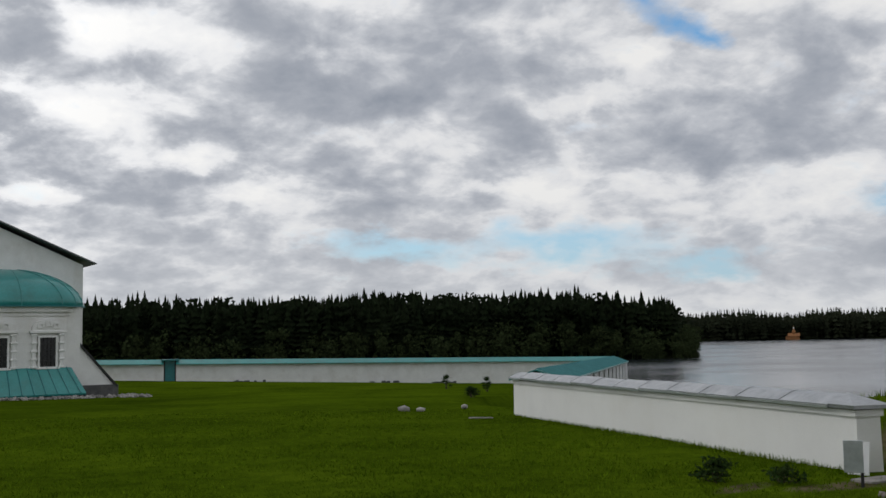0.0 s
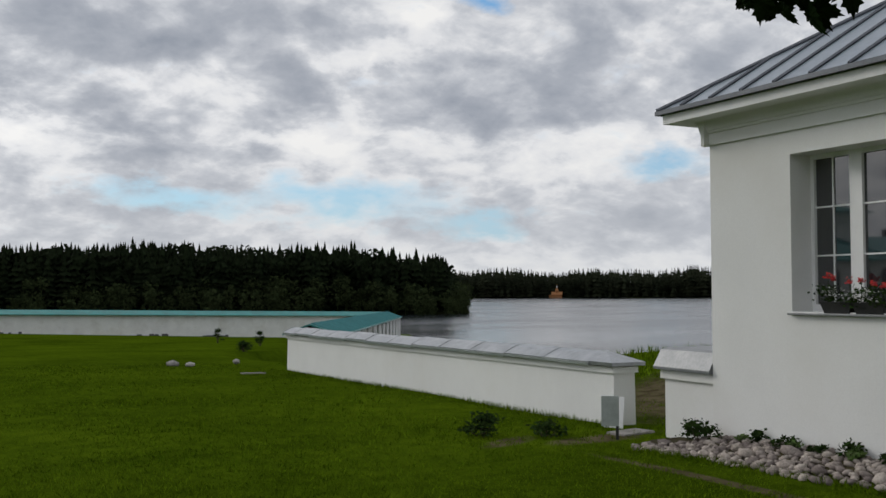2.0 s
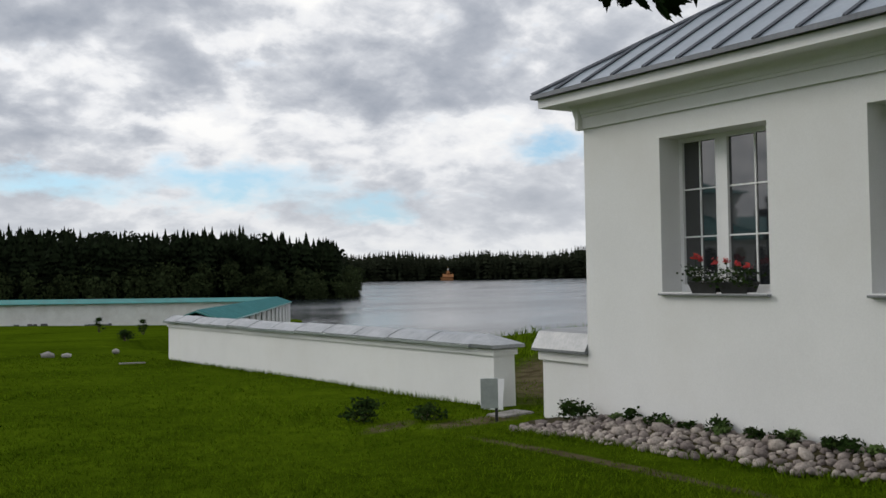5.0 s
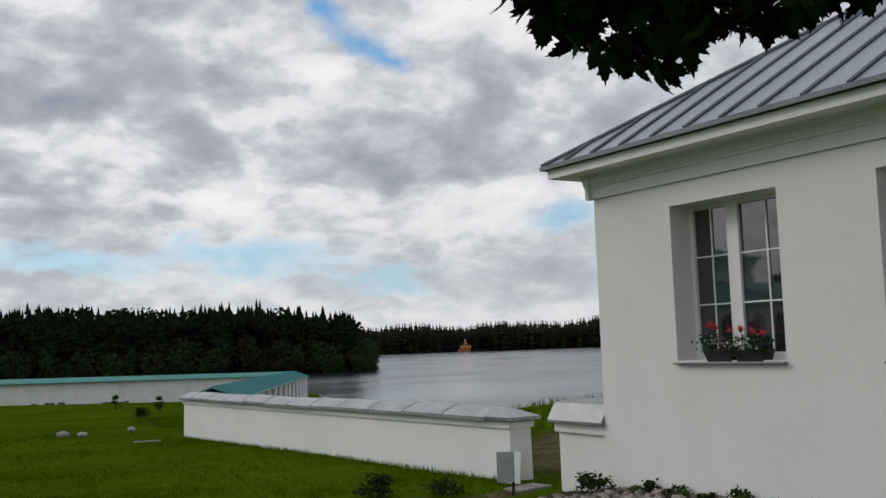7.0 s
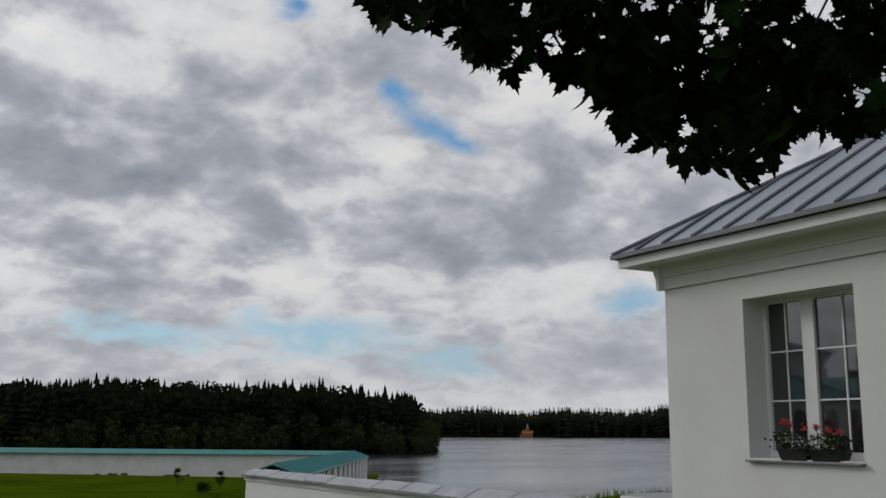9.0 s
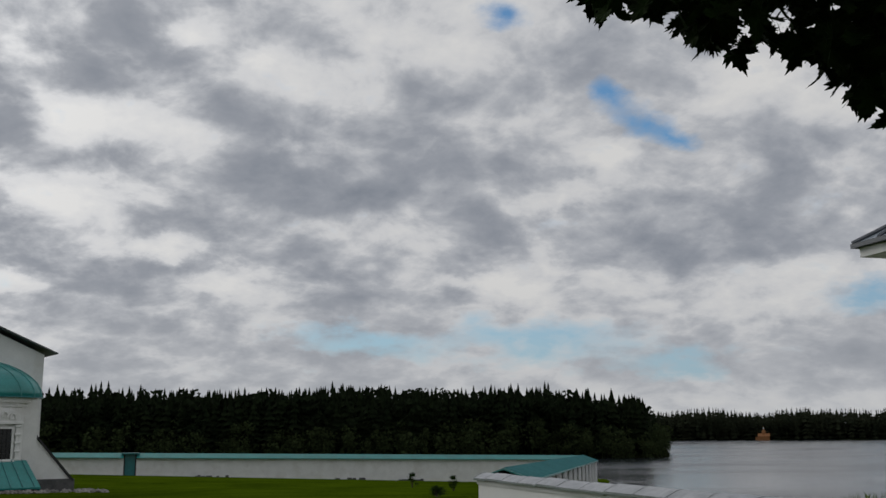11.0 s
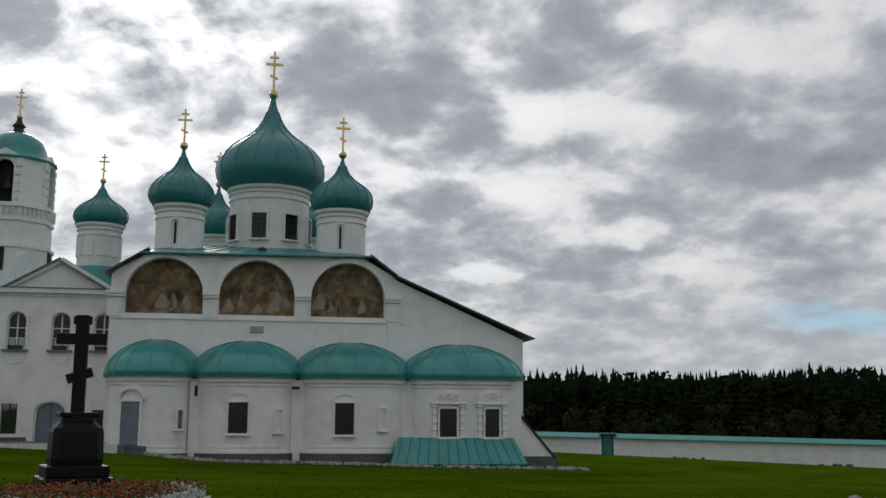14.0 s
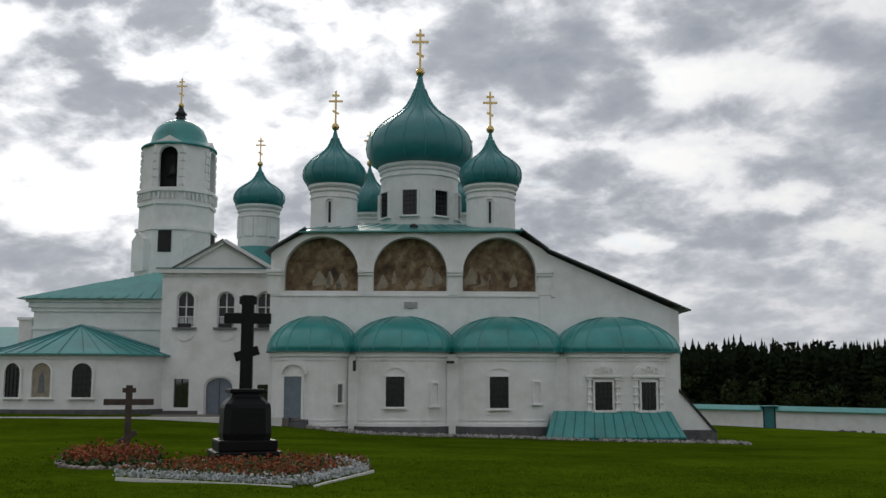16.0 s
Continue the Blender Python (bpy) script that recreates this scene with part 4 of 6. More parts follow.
        for k in range(3):
            bm = plate(arch(-0.18, 0.18, 0, 0.36, 0.2, 8), [arch(-0.09, 0.09, 0.05, 0.26, 0.1, 6)], -0.24, -0.171)
            bmesh.ops.translate(bm, vec=((k - 1) * 0.42, 0, 2.62 + (0.10 if k == 1 else 0)), verts=bm.verts[:])
            part("carving", bm, PLASTER, win)
    # door in the first apse
    px, py, turn = on_apse(0, -22.2)
    door = part("door", boxed(-0.50, 0.50, -0.06, 0.1, 0.05, 2.38, 0.01), BLUE_DOOR, ch, "grey-blue metal door", at=pose(px + 0.15, py - 0.1, 0, 0, 0, turn * 0.6))
    part("door_frame", plate(rect(-0.62, 0.62, 0.0, 2.5), [rect(-0.505, 0.505, -0.001, 2.385)], -0.12, 0.12), PLASTER, door)
    part("arched_surround", plate(arch(-0.8, 0.8, 2.51, 3.2, 0.6), [arch(-0.66, 0.66, 2.509, 3.05, 0.5)], -0.1, 0.12), PLASTER, door)
    for k in range(4):
        part("step", boxed(-0.9 - 0.02 * k, 0.9 + 0.02 * k, -0.45 - 0.32 * k, 0.1, -1.2, -0.02 - 0.20 * k), STONE_DARK, door)
    # lean-to awning over the cellar
    bm = bmesh.new()
    q = [bm.verts.new(c) for c in ((-7.28, -0.02, 0.48), (-0.55, -0.02, 0.46), (-0.05, -1.35, -0.93), (-7.86, -1.35, -0.96))]
    q2 = [bm.verts.new((v.co.x, v.co.y + 0.03, v.co.z - 0.09)) for v in q]
    bm.faces.new(q)
    bm.faces.new(q2[::-1])
    for i in range(4):
        bm.faces.new((q2[i], q2[(i + 1) % 4], q[(i + 1) % 4], q[i]))
    awn = part("awning", bm, TEAL, ch, "teal sheet-metal lean-to over the cellar steps")
    for k in range(13):
        f = (k + 0.5) / 13
        part("seam", tube([(-7.28 + 6.73 * f, -0.03, 0.49), (-7.86 + 7.81 * f, -1.36, -0.92)], 0.03, 4), TEAL_DARK, awn)
    bm = bmesh.new()
    for x in (-7.83, -0.08):
        vs = [bm.verts.new(c) for c in ((x, -1.3, -1.4), (x, 0.2, -1.4), (x + (0.4 if x < -4 else -0.4), 0.2, 0.40), (x, -1.3, -1.02))]
        bm.faces.new(vs)
    part("awning_cheek", bm, TEAL_DARK, awn)
    # raking buttress
    bt = bmesh.new()
    pr = [(0.05, -1.5), (2.1, -1.5), (2.05, -0.72), (0.05, 1.62)]
    a = [bt.verts.new((x, 0.6, z)) for x, z in pr]
    b = [bt.verts.new((x, 2.6, z)) for x, z in pr]
    bt.faces.new(a)
    bt.faces.new(b[::-1])
    for i in range(4):
        bt.faces.new((a[i], a[(i + 1) % 4], b[(i + 1) % 4], b[i]))
    but = part("buttress", bt, PLASTER, ch, "raking white buttress with a dark coping")
    part("coping", boxed(-0.1, 3.25, 0.45, 2.75, 0.0, 0.10, 0, pose(-0.02, 0, 1.72, 0, 49.2, 0)), IRON, but)
    part("plinth", boxed(0.15, 2.2, 0.48, 2.7, -1.6, -0.60), STONE_DARK, but)
    part("wall", boxed(-1.2, 0.02, 0.35, 3.59, -1.5, 3.78), PLASTER, ch)
    # drums and domes
    onion_tower(ch, -20.5, 7, 11.6, 1.52, 14.75, 2.05, 18.6, 2.3)
    onion_tower(ch, -10.3, 7, 11.6, 1.60, 14.80, 2.06, 18.5, 2.4)
    onion_tower(ch, -18.7, 17, 11.6, 1.5, 14.6, 2.0, 18.4, 2.3)
    onion_tower(ch, -11.4, 17, 11.6, 1.5, 14.6, 2.0, 18.4, 2.3)
    main = onion_tower(ch, -14.95, 11.5, 12.2, 2.72, 16.95, 3.75, 23.75, 2.95, niche=False, sides=36)
    for i in range(8):
        a = -math.pi / 2 + 2 * math.pi * (i + 0.5) / 8 + 0.16
        wall_window(main, -14.95 + 2.70 * math.cos(a), 11.5 + 2.70 * math.sin(a), math.degrees(a) + 90, 13.25, 14.95, 1.0, surround=0.10)
    part("roof_vent", lathe([(0.26, 0), (0.26, 0.25), (0.05, 0.36)], 12, centre=(-15.3, 5.5, 11.75)), IRON, ch)
    part("downpipe", tube([(-18.6, -0.02, 3.3), (-18.6, -0.05, 2.7)], 0.09, 8), IRON, ch)
    part("lamp", boxed(-13.35, -12.9, 0.1, 0.5, 3.15, 3.3), IRON, ch)


build_cathedral()


# ---- the buildings joined to the cathedral ----
def build_gabled_wing():
    w = thing("gabled_wing", "white two-storey wing with a pediment and arched upper windows", "building", CH)
    out = [(-31.4, -1.2), (-24.0, -1.2), (-24.0, 9.35), (-31.4, 9.2)]
    ups = [arch(x - 0.55, x + 0.55, 5.6, 7.85, 0.5) for x in (-29.88, -27.3, -24.8)]
    lows = [rect(-30.45, -29.5, 0.5, 2.3), rect(-25.2, -24.4, 0.5, 1.95), arch(-28.4, -26.75, -0.15, 2.35, 0.6)]
    part("wall", plate(out, ups + lows, 7, 7.5), PLASTER, w)
    part("wall", plate([(-31.399, -1.2), (-24.0, -1.2), (-24.0, 9.3), (-31.399, 9.18)], [], 8.2, 22), PLASTER, w)
    for x in (-29.88, -27.3, -24.8):
        win = part("window", plate(arch(x - 0.549, x + 0.549, 5.601, 7.849, 0.5), [arch(x - 0.48, x + 0.48, 5.68, 7.78, 0.45)], 7.20, 7.30), TRIM_WHITE, w)
        part("pane", plate(arch(x - 0.54, x + 0.54, 5.61, 7.84, 0.5), [], 7.31, 7.34), OLD_PANE, win)
        part("mullion", boxed(x - 0.035, x + 0.035, 7.22, 7.30, 5.68, 7.77), TRIM_WHITE, win)
        for zz in (6.22, 6.85):
            part("transom", boxed(x - 0.48, x + 0.48, 7.215, 7.295, zz, zz + 0.06), TRIM_WHITE, win)
        for sx in (-0.27, 0.27):
            part("curtain", boxed(x + sx - 0.17, x + sx + 0.17, 7.301, 7.308, 5.72, 6.2), KERB_CLOTH, win, "white half curtain")
        part("window_sill", boxed(x - 0.75, x + 0.75, 6.75, 7.02, 5.42, 5.55), EAVE_GREY, win)
        part("hood", plate(arch(x - 0.72, x + 0.72, 5.9, 8.05, 0.62), [arch(x - 0.56, x + 0.56, 5.899, 7.86, 0.51)], 6.92, 6.999), PLASTER, win)
        part("swag", plate(arch(x - 0.55, x + 0.55, -5.2, -4.7, 0.4), [arch(x - 0.42, x + 0.42, -5.201, -4.82, 0.3)], 6.93, 6.999), PLASTER, win, at=Matrix.Diagonal((1, 1, -1, 1)))
        part("planter", boxed(x - 0.42, x + 0.42, 6.80, 7.0, 5.56, 5.80, 0.02), IRON, win)
    for x0, x1, z0, z1 in ((-30.45, -29.5, 0.5, 2.3), (-25.2, -24.4, 0.5, 1.95)):
        win = part("window", boxed(x0, x1, 7.25, 7.32, z0, z1), PANE, w)
        part("bar", boxed((x0 + x1) / 2 - 0.03, (x0 + x1) / 2 + 0.03, 7.18, 7.24, z0, z1), IRON, win)
    dr = part("door", plate(arch(-28.39, -26.76, -0.14, 2.34, 0.6), [], 7.15, 7.25), BLUE_DOOR, w, "arched grey-blue double door")
    part("door_split", boxed(-27.59, -27.56, 7.12, 7.149, -0.14, 2.34), IRON, dr)
    part("arched_surround", plate(arch(-28.85, -26.3, -0.14, 2.85, 0.75), [arch(-28.5, -26.65, -0.141, 2.45, 0.62)], 6.85, 6.999), PLASTER, w)
    part("cornice", boxed(-31.7, -24.0, 6.72, 6.999, 9.02, 9.30), PLASTER, w)
    for i in range(34):
        x = -31.3 + i * 0.215
        part("dentil", boxed(x, x + 0.11, 6.86, 6.998, 8.82, 8.99), PLASTER, w)
    # pediment and its roof
    part("pediment", plate([(-30.3, 9.301), (-24.75, 9.301), (-27.5, 11.0)], [], 7.0, 7.4), PLASTER, w)
    for a, b in (((-30.7, 9.25), (-27.5, 11.12)), ((-24.3, 9.25), (-27.5, 11.12))):
        L = math.hypot(b[0] - a[0], b[1] - a[1])
        ang = math.degrees(math.atan2(b[1] - a[1], b[0] - a[0]))
        part("raking_cornice", boxed(0, L, -0.40, 0.2, 0.06, 0.14, 0, pose(a[0], 7.0, a[1], 0, -ang, 0)), EAVE_GREY, w)
        part("raking_moulding", boxed(0, L, -0.22, 0.2, -0.16, 0.058, 0, pose(a[0], 7.0, a[1], 0, -ang, 0)), PLASTER, w)
        part("roof", boxed(0, L, 0.2, 14, 0.0, 0.10, 0, pose(a[0], 7.0, a[1], 0, -ang, 0)), TEAL, w)
    part("roof", boxed(-31.75, -23.9, 6.66, 15, 9.302, 9.36), TEAL_DARK, w)
    part("plinth", boxed(-31.42, -28.9, 6.88, 6.998, -1.2, 0.30), STONE_DARK, w)
    tower = thing("side_tower", "slim white drum with a teal onion dome and gilded cross", "church", CH)
    onion_tower(tower, -26.8, 16, 9.0, 1.48, 15.0, 1.87, 18.1, 1.9, niche=False)
    for i in range(10):
        a = 2 * math.pi * i / 10
        part("panel", boxed(-0.32, 0.32, -0.05, 0.05, 12.6, 14.0, 0.01, pose(-26.8 + 1.47 * math.cos(a), 16 + 1.47 * math.sin(a), 0, 0, 0, math.degrees(a) + 90)), PLASTER, tower)
    part("foot_roof", lathe([(2.3, 9.9), (1.5, 11.9)], 24, centre=(-26.8, 16, 0)), TEAL, tower)


def build_refectory():
    r = thing("refectory", "long white hall with a shallow teal hipped roof", "building", CH)
    part("wall", boxed(-40.6, -31.42, 10, 24, -1, 7.0), PLASTER, r)
    for z0, z1, out in ((5.55, 5.75, 0.10), (6.75, 7.0, 0.14), (7.001, 7.36, 0.28), (7.361, 7.57, 0.42)):
        part("cornice", boxed(-40.6 - out, -31.43, 10 - out, 24, z0, z1), PLASTER, r)
    bm = bmesh.new()
    lo = [bm.verts.new(c) for c in ((-41.6, 9.2, 7.58), (-31.0, 9.2, 7.58), (-31.0, 24, 7.58), (-41.6, 24, 7.58))]
    hi = [bm.verts.new(c) for c in ((-37.2, 13, 9.0), (-31.0, 13, 10.2), (-31.0, 18, 10.2), (-37.2, 18, 9.0))]
    for i in range(4):
        bm.faces.new((lo[i], lo[(i + 1) % 4], hi[(i + 1) % 4], hi[i]))
    bm.faces.new(hi)
    bm.faces.new(lo[::-1])
    roof = part("roof", bm, TEAL, r, "pale teal standing-seam roof")
    for i in range(12):
        f = i / 12
        part("seam", tube([(-41.2 + 10.2 * f, 9.2, 7.60), (-37.1 + 6.1 * f, 13, 9.03 + 1.2 * f)], 0.04, 4), TEAL_DARK, roof)
    bm = bmesh.new()
    pr = [(-38.2, 8.6), (-31.0, 8.6), (-31.0, 11.3), (-33.0, 10.9)]
    a = [bm.verts.new((x, 18.2, z)) for x, z in pr]
    b = [bm.verts.new((x, 26, z)) for x, z in pr]
    bm.faces.new(a)
    bm.faces.new(b[::-1])
    for i in range(4):
        bm.faces.new((a[i], a[(i + 1) % 4], b[(i + 1) % 4], b[i]))
    part("rear_gable", bm, PLASTER, r)
    # round-ended chapel in front
    c = thing("chapel_apse", "low white round-ended chapel with a teal conical roof and arched windows", "building", CH)
    cx, a_, b_, pw = -36.6, 5.8, 6.0, 2.6
    body = part("wall", apse_ring(cx, 10, a_, b_, pw, -1, 3.7), PLASTER, c)
    part("plinth", apse_ring(cx, 10, a_, b_, pw, -1, 0.42, 0.10), STONE_DARK, body)
    part("cornice", apse_ring(cx, 10, a_, b_, pw, 3.45, 3.72, 0.10), PLASTER, body)
    bm = bmesh.new()
    pts = superellipse(cx, 10, a_, b_, 20, pw, 0.45)
    top = bm.verts.new((cx, 7.5, 5.72))
    ridge = bm.verts.new((cx, 10, 5.80))
    rim = [bm.verts.new((x, y, 3.78)) for x, y in pts]
    rim2 = [bm.verts.new((x, y, 3.70)) for x, y in pts]
    for i in range(20):
        bm.faces.new((rim[i], rim[i + 1], top))
        bm.faces.new((rim2[i], rim2[i + 1], rim[i + 1], rim[i]))
    bm.faces.new((rim[-1], ridge, top))
    bm.faces.new((rim[0], top, ridge))
    roof = part("roof", bm, TEAL, c, "teal conical sheet roof")
    for i in range(1, 20):
        part("seam", tube([(pts[i][0], pts[i][1], 3.80), (cx, 7.5, 5.75)], 0.025, 4), TEAL_DARK, roof)
    for x, kind in ((-39.5, 0), (-37.65, 1), (-35.25, 0)):
        y = front_y(x, cx, 10, a_, b_, pw)
        y2 = front_y(x + 0.05, cx, 10, a_, b_, pw)
        turn = math.degrees(math.atan2(y2 - y, 0.05))
        win = wall_window(c, x, y, turn, 1.15, 3.2, 1.15, bars=kind == 0, surround=0.12, arched=True, name="icon_niche" if kind else "window")
        if kind:
            win.children[0].data = win.children[0].data.copy()
            win.children[0].data.materials[0] = FRESCO_PALE
            part("painted_shape", plate([(-0.22, 1.4), (0.22, 1.4), (0.15, 2.4), (0, 2.7), (-0.15, 2.4)], [], -0.05, -0.036), EAVE_GREY, win)
    ch = thing("chimney_house", "low white outbuilding with a teal roof and chimney", "building", CH)
    part("wall", boxed(-52, -41.6, 16, 24, -1, 4.6), PLASTER, ch)
    part("roof", sweep([(15.5, 4.6), (24.5, 4.6), (20, 6.3)], -52.3, -41.4, "x"), TEAL, ch)
    bm = boxed(-43.5, -42.6, 15.0, 16.0, 4.0, 6.5, 0.02)
    box(bm, -43.6, -42.5, 14.9, 16.1, 6.501, 6.7)
    part("chimney", bm, PLASTER, ch)


def build_bell_tower():
    t = thing("bell_tower", "white octagonal bell tower with a teal cap and an open belfry", "church", CH)
    cx, cy = -34.0, 21.0

    def octo(r0, z0, r1, z1, mat=PLASTER, name="stage"):
        return part(name, lathe([(r0, z0), (r1, z1)], 8, math.pi / 8, centre=(cx, cy, 0)), mat, t)

    octo(3.1, 5.0, 3.05, 13.6)
    for z, r in ((13.6, 3.18), (15.6, 3.05), (16.6, 3.15)):
        octo(r, z, r, z + 0.25, name="string_course")
    octo(2.92, 13.85, 2.88, 16.6)
    # belfry: eight faces, each with an arched opening
    r = 2.62
    side = 2 * r * math.tan(math.pi / 8)
    for i in range(8):
        a = -math.pi / 2 + 2 * math.pi * i / 8 + radians(-4)
        hole = [arch(-0.72, 0.72, 16.95, 20.15)] if i % 2 == 0 else []
        bm = plate([(-side / 2, 16.86), (side / 2, 16.86), (side / 2, 20.35), (0.95, 20.5), (0.0, 21.0), (-0.95, 20.5), (-side / 2, 20.35)] if i % 2 == 0 else rect(-side / 2, side / 2, 16.86, 20.35), hole, -0.0, 0.35)
        bmesh.ops.transform(bm, matrix=pose(cx + r * math.cos(a), cy + r * math.sin(a), 0, 0, 0, math.degrees(a) + 90), verts=bm.verts[:])
        face = part("belfry_face", bm, PLASTER, t)
        if i % 2 == 0:
            bm = plate(arch(-0.86, 0.86, 16.95, 20.3), [arch(-0.73, 0.73, 16.949, 20.16)], -0.1, 0.0)
            bmesh.ops.transform(bm, matrix=pose(cx + r * math.cos(a), cy + r * math.sin(a), 0, 0, 0, math.degrees(a) + 90), verts=bm.verts[:])
            part("arched_surround", bm, PLASTER, face)
        for k in range(5):
            zz = 17.1 + 0.62 * k
            for sx in (-1, 1):
                part("rustication", boxed(sx * 0.98 - 0.12, sx * 0.98 + 0.12, -0.10, 0.02, zz, zz + 0.44, 0.01, pose(cx + r * math.cos(a), cy + r * math.sin(a), 0, 0, 0, math.degrees(a) + 90)), PLASTER, face)
        for k in range(6):
            part("bracket", boxed(-side / 2 + side * k / 6 + 0.08, -side / 2 + side * (k + 0.5) / 6, -0.22, -0.05, 16.0, 16.5, 0, pose(cx + 2.70 * math.cos(a), cy + 2.70 * math.sin(a), 0, 0, 0, math.degrees(a) + 90)), PLASTER, face)
    octo(2.4, 16.9, 2.4, 17.0, STONE_DARK, "floor")
    # dark solid added inside the belfry so its openings look shaded
    part("core", lathe([(2.0, 17.0), (2.0, 20.4)], 8, centre=(cx, cy + 0.15, 0)), SHADOW_ROOM, t)
    part("bell", lathe([(0.50, 18.0), (0.42, 18.2), (0.30, 18.6), (0.2, 18.85), (0.05, 18.95)], 16, centre=(cx, cy - 1.75, 0)), IRON, t, "dark bronze bell", smooth=True)
    part("cap", lathe([(2.95, 20.30), (2.92, 20.42), (2.45, 20.62), (2.22, 20.9), (2.12, 21.4), (1.85, 22.0), (1.35, 22.45), (0.85, 22.68), (0.46, 22.8)], 24, centre=(cx, cy, 0)), TEAL, t, "teal sheet-metal cap", smooth=True)
    part("finial", lathe([(0.52, 22.79), (0.40, 22.95), (0.34, 23.2), (0.50, 23.3), (0.26, 23.6), (0.08, 24.2)], 12, centre=(cx, cy, 0)), IRON, t, "dark turned finial", smooth=True)
    orthodox_cross(t, cx, cy, 24.2, 2.1)
    for a in (-90 - 4, -90 - 4 + 90):
        q = radians(a)
        win = part("window", boxed(-0.5, 0.5, -0.06, 0.1, 11.9, 13.55, 0, pose(cx + 2.84 * math.cos(q), cy + 2.84 * math.sin(q), 0, 0, 0, a + 90)), SHADOW_ROOM, t)
    for a in (-90 - 4 - 45, -90 - 4 + 45):
        q = radians(a)
        bm = plate([(-1.0, 10.5), (1.0, 10.5), (1.0, 12.9), (0, 13.5), (-1.0, 12.9)], [], -0.35, 0.3)
        bmesh.ops.transform(bm, matrix=pose(cx + 2.85 * math.cos(q), cy + 2.85 * math.sin(q), 0, 0, 0, a + 90), verts=bm.verts[:])
        part("kokoshnik", bm, PLASTER, t)


build_gabled_wing()
build_refectory()
build_bell_tower()


# ---- the far wall and its roofed return ----
def build_far_wall():
    wall = thing("monastery_wall", "long white wall with a narrow teal sheet roof on top", "wall", kind="structure")
    top = lambda x: 0.0 - 0.0165 * x
    xs = [-60 + 4.0 * i for i in range(28)]

    def run(x0, x1):
        n = max(1, round((x1 - x0) / 4))
        pts = [x0 + (x1 - x0) * i / n for i in range(n + 1)]
        bm, roof = bmesh.new(), bmesh.new()
        prev = prev2 = None
        for x in pts:
            g = ground_height(x, 111) - 0.5
            row = [bm.verts.new(c) for c in ((x, 110.6, g), (x, 111.4, g), (x, 111.4, top(x) - 0.5), (x, 110.6, top(x) - 0.5))]
            t = top(x)
            row2 = [roof.verts.new(c) for c in ((x, 110.1, t - 0.52), (x, 110.1, t - 0.45), (x, 111.0, t), (x, 111.9, t - 0.45), (x, 111.9, t - 0.52))]
            if prev:
                for k in range(4):
                    bm.faces.new((prev[k], prev[(k + 1) % 4], row[(k + 1) % 4], row[k]))
                for k in range(5):
                    roof.faces.new((prev2[k], prev2[(k + 1) % 5], row2[(k + 1) % 5], row2[k]))
            else:
                bm.faces.new(row)
                roof.faces.new(row2)
            prev, prev2 = row, row2
        bm.faces.new(prev[::-1])
        roof.faces.new(prev2[::-1])
        part("masonry", bm, PLASTER, wall)
        part("wall_roof", roof, TEAL, wall, "narrow teal sheet roof")

    run(-62, -2.75)
    run(-1.5, 48)
    gate = thing("gate", "dark teal gate in the long white wall", "gate")
    g = ground_height(-2.1, 111)
    part("gate_leaf", boxed(-2.7, -1.55, 110.75, 110.95, g - 0.3, -0.10, 0.02), TEAL_DARK, gate)
    part("gate_roof", boxed(-3.0, -1.2, 110.2, 111.6, -0.098, 0.06, 0.03), TEAL_DARK, gate)
    part("gate_post", boxed(-2.74, -2.62, 110.60, 110.74, g - 0.3, -0.10), IRON, gate)
    part("gate_post", boxed(-1.64, -1.52, 110.60, 110.74, g - 0.3, -0.10), IRON, gate)
    # dark drain outlets and patches of stone at the foot
    rnd = random.Random(8)
    for x in (6.0, 20.5, 27.0):
        z = ground_height(x, 110.4)
        bm = bmesh.new()
        for k in range(9):
            a = x + rnd.uniform(-1.6, 1.6)
            s = rnd.uniform(0.12, 0.28)
            box(bm, a - s, a + s, 110.2 - s, 110.2 + s, z - 0.1, z + rnd.uniform(0.08, 0.22), 0.05)
        solid("foundation_stones", bm, STONE_DARK, "dark foundation stones at the foot of the wall", "stones", kind="stuff")


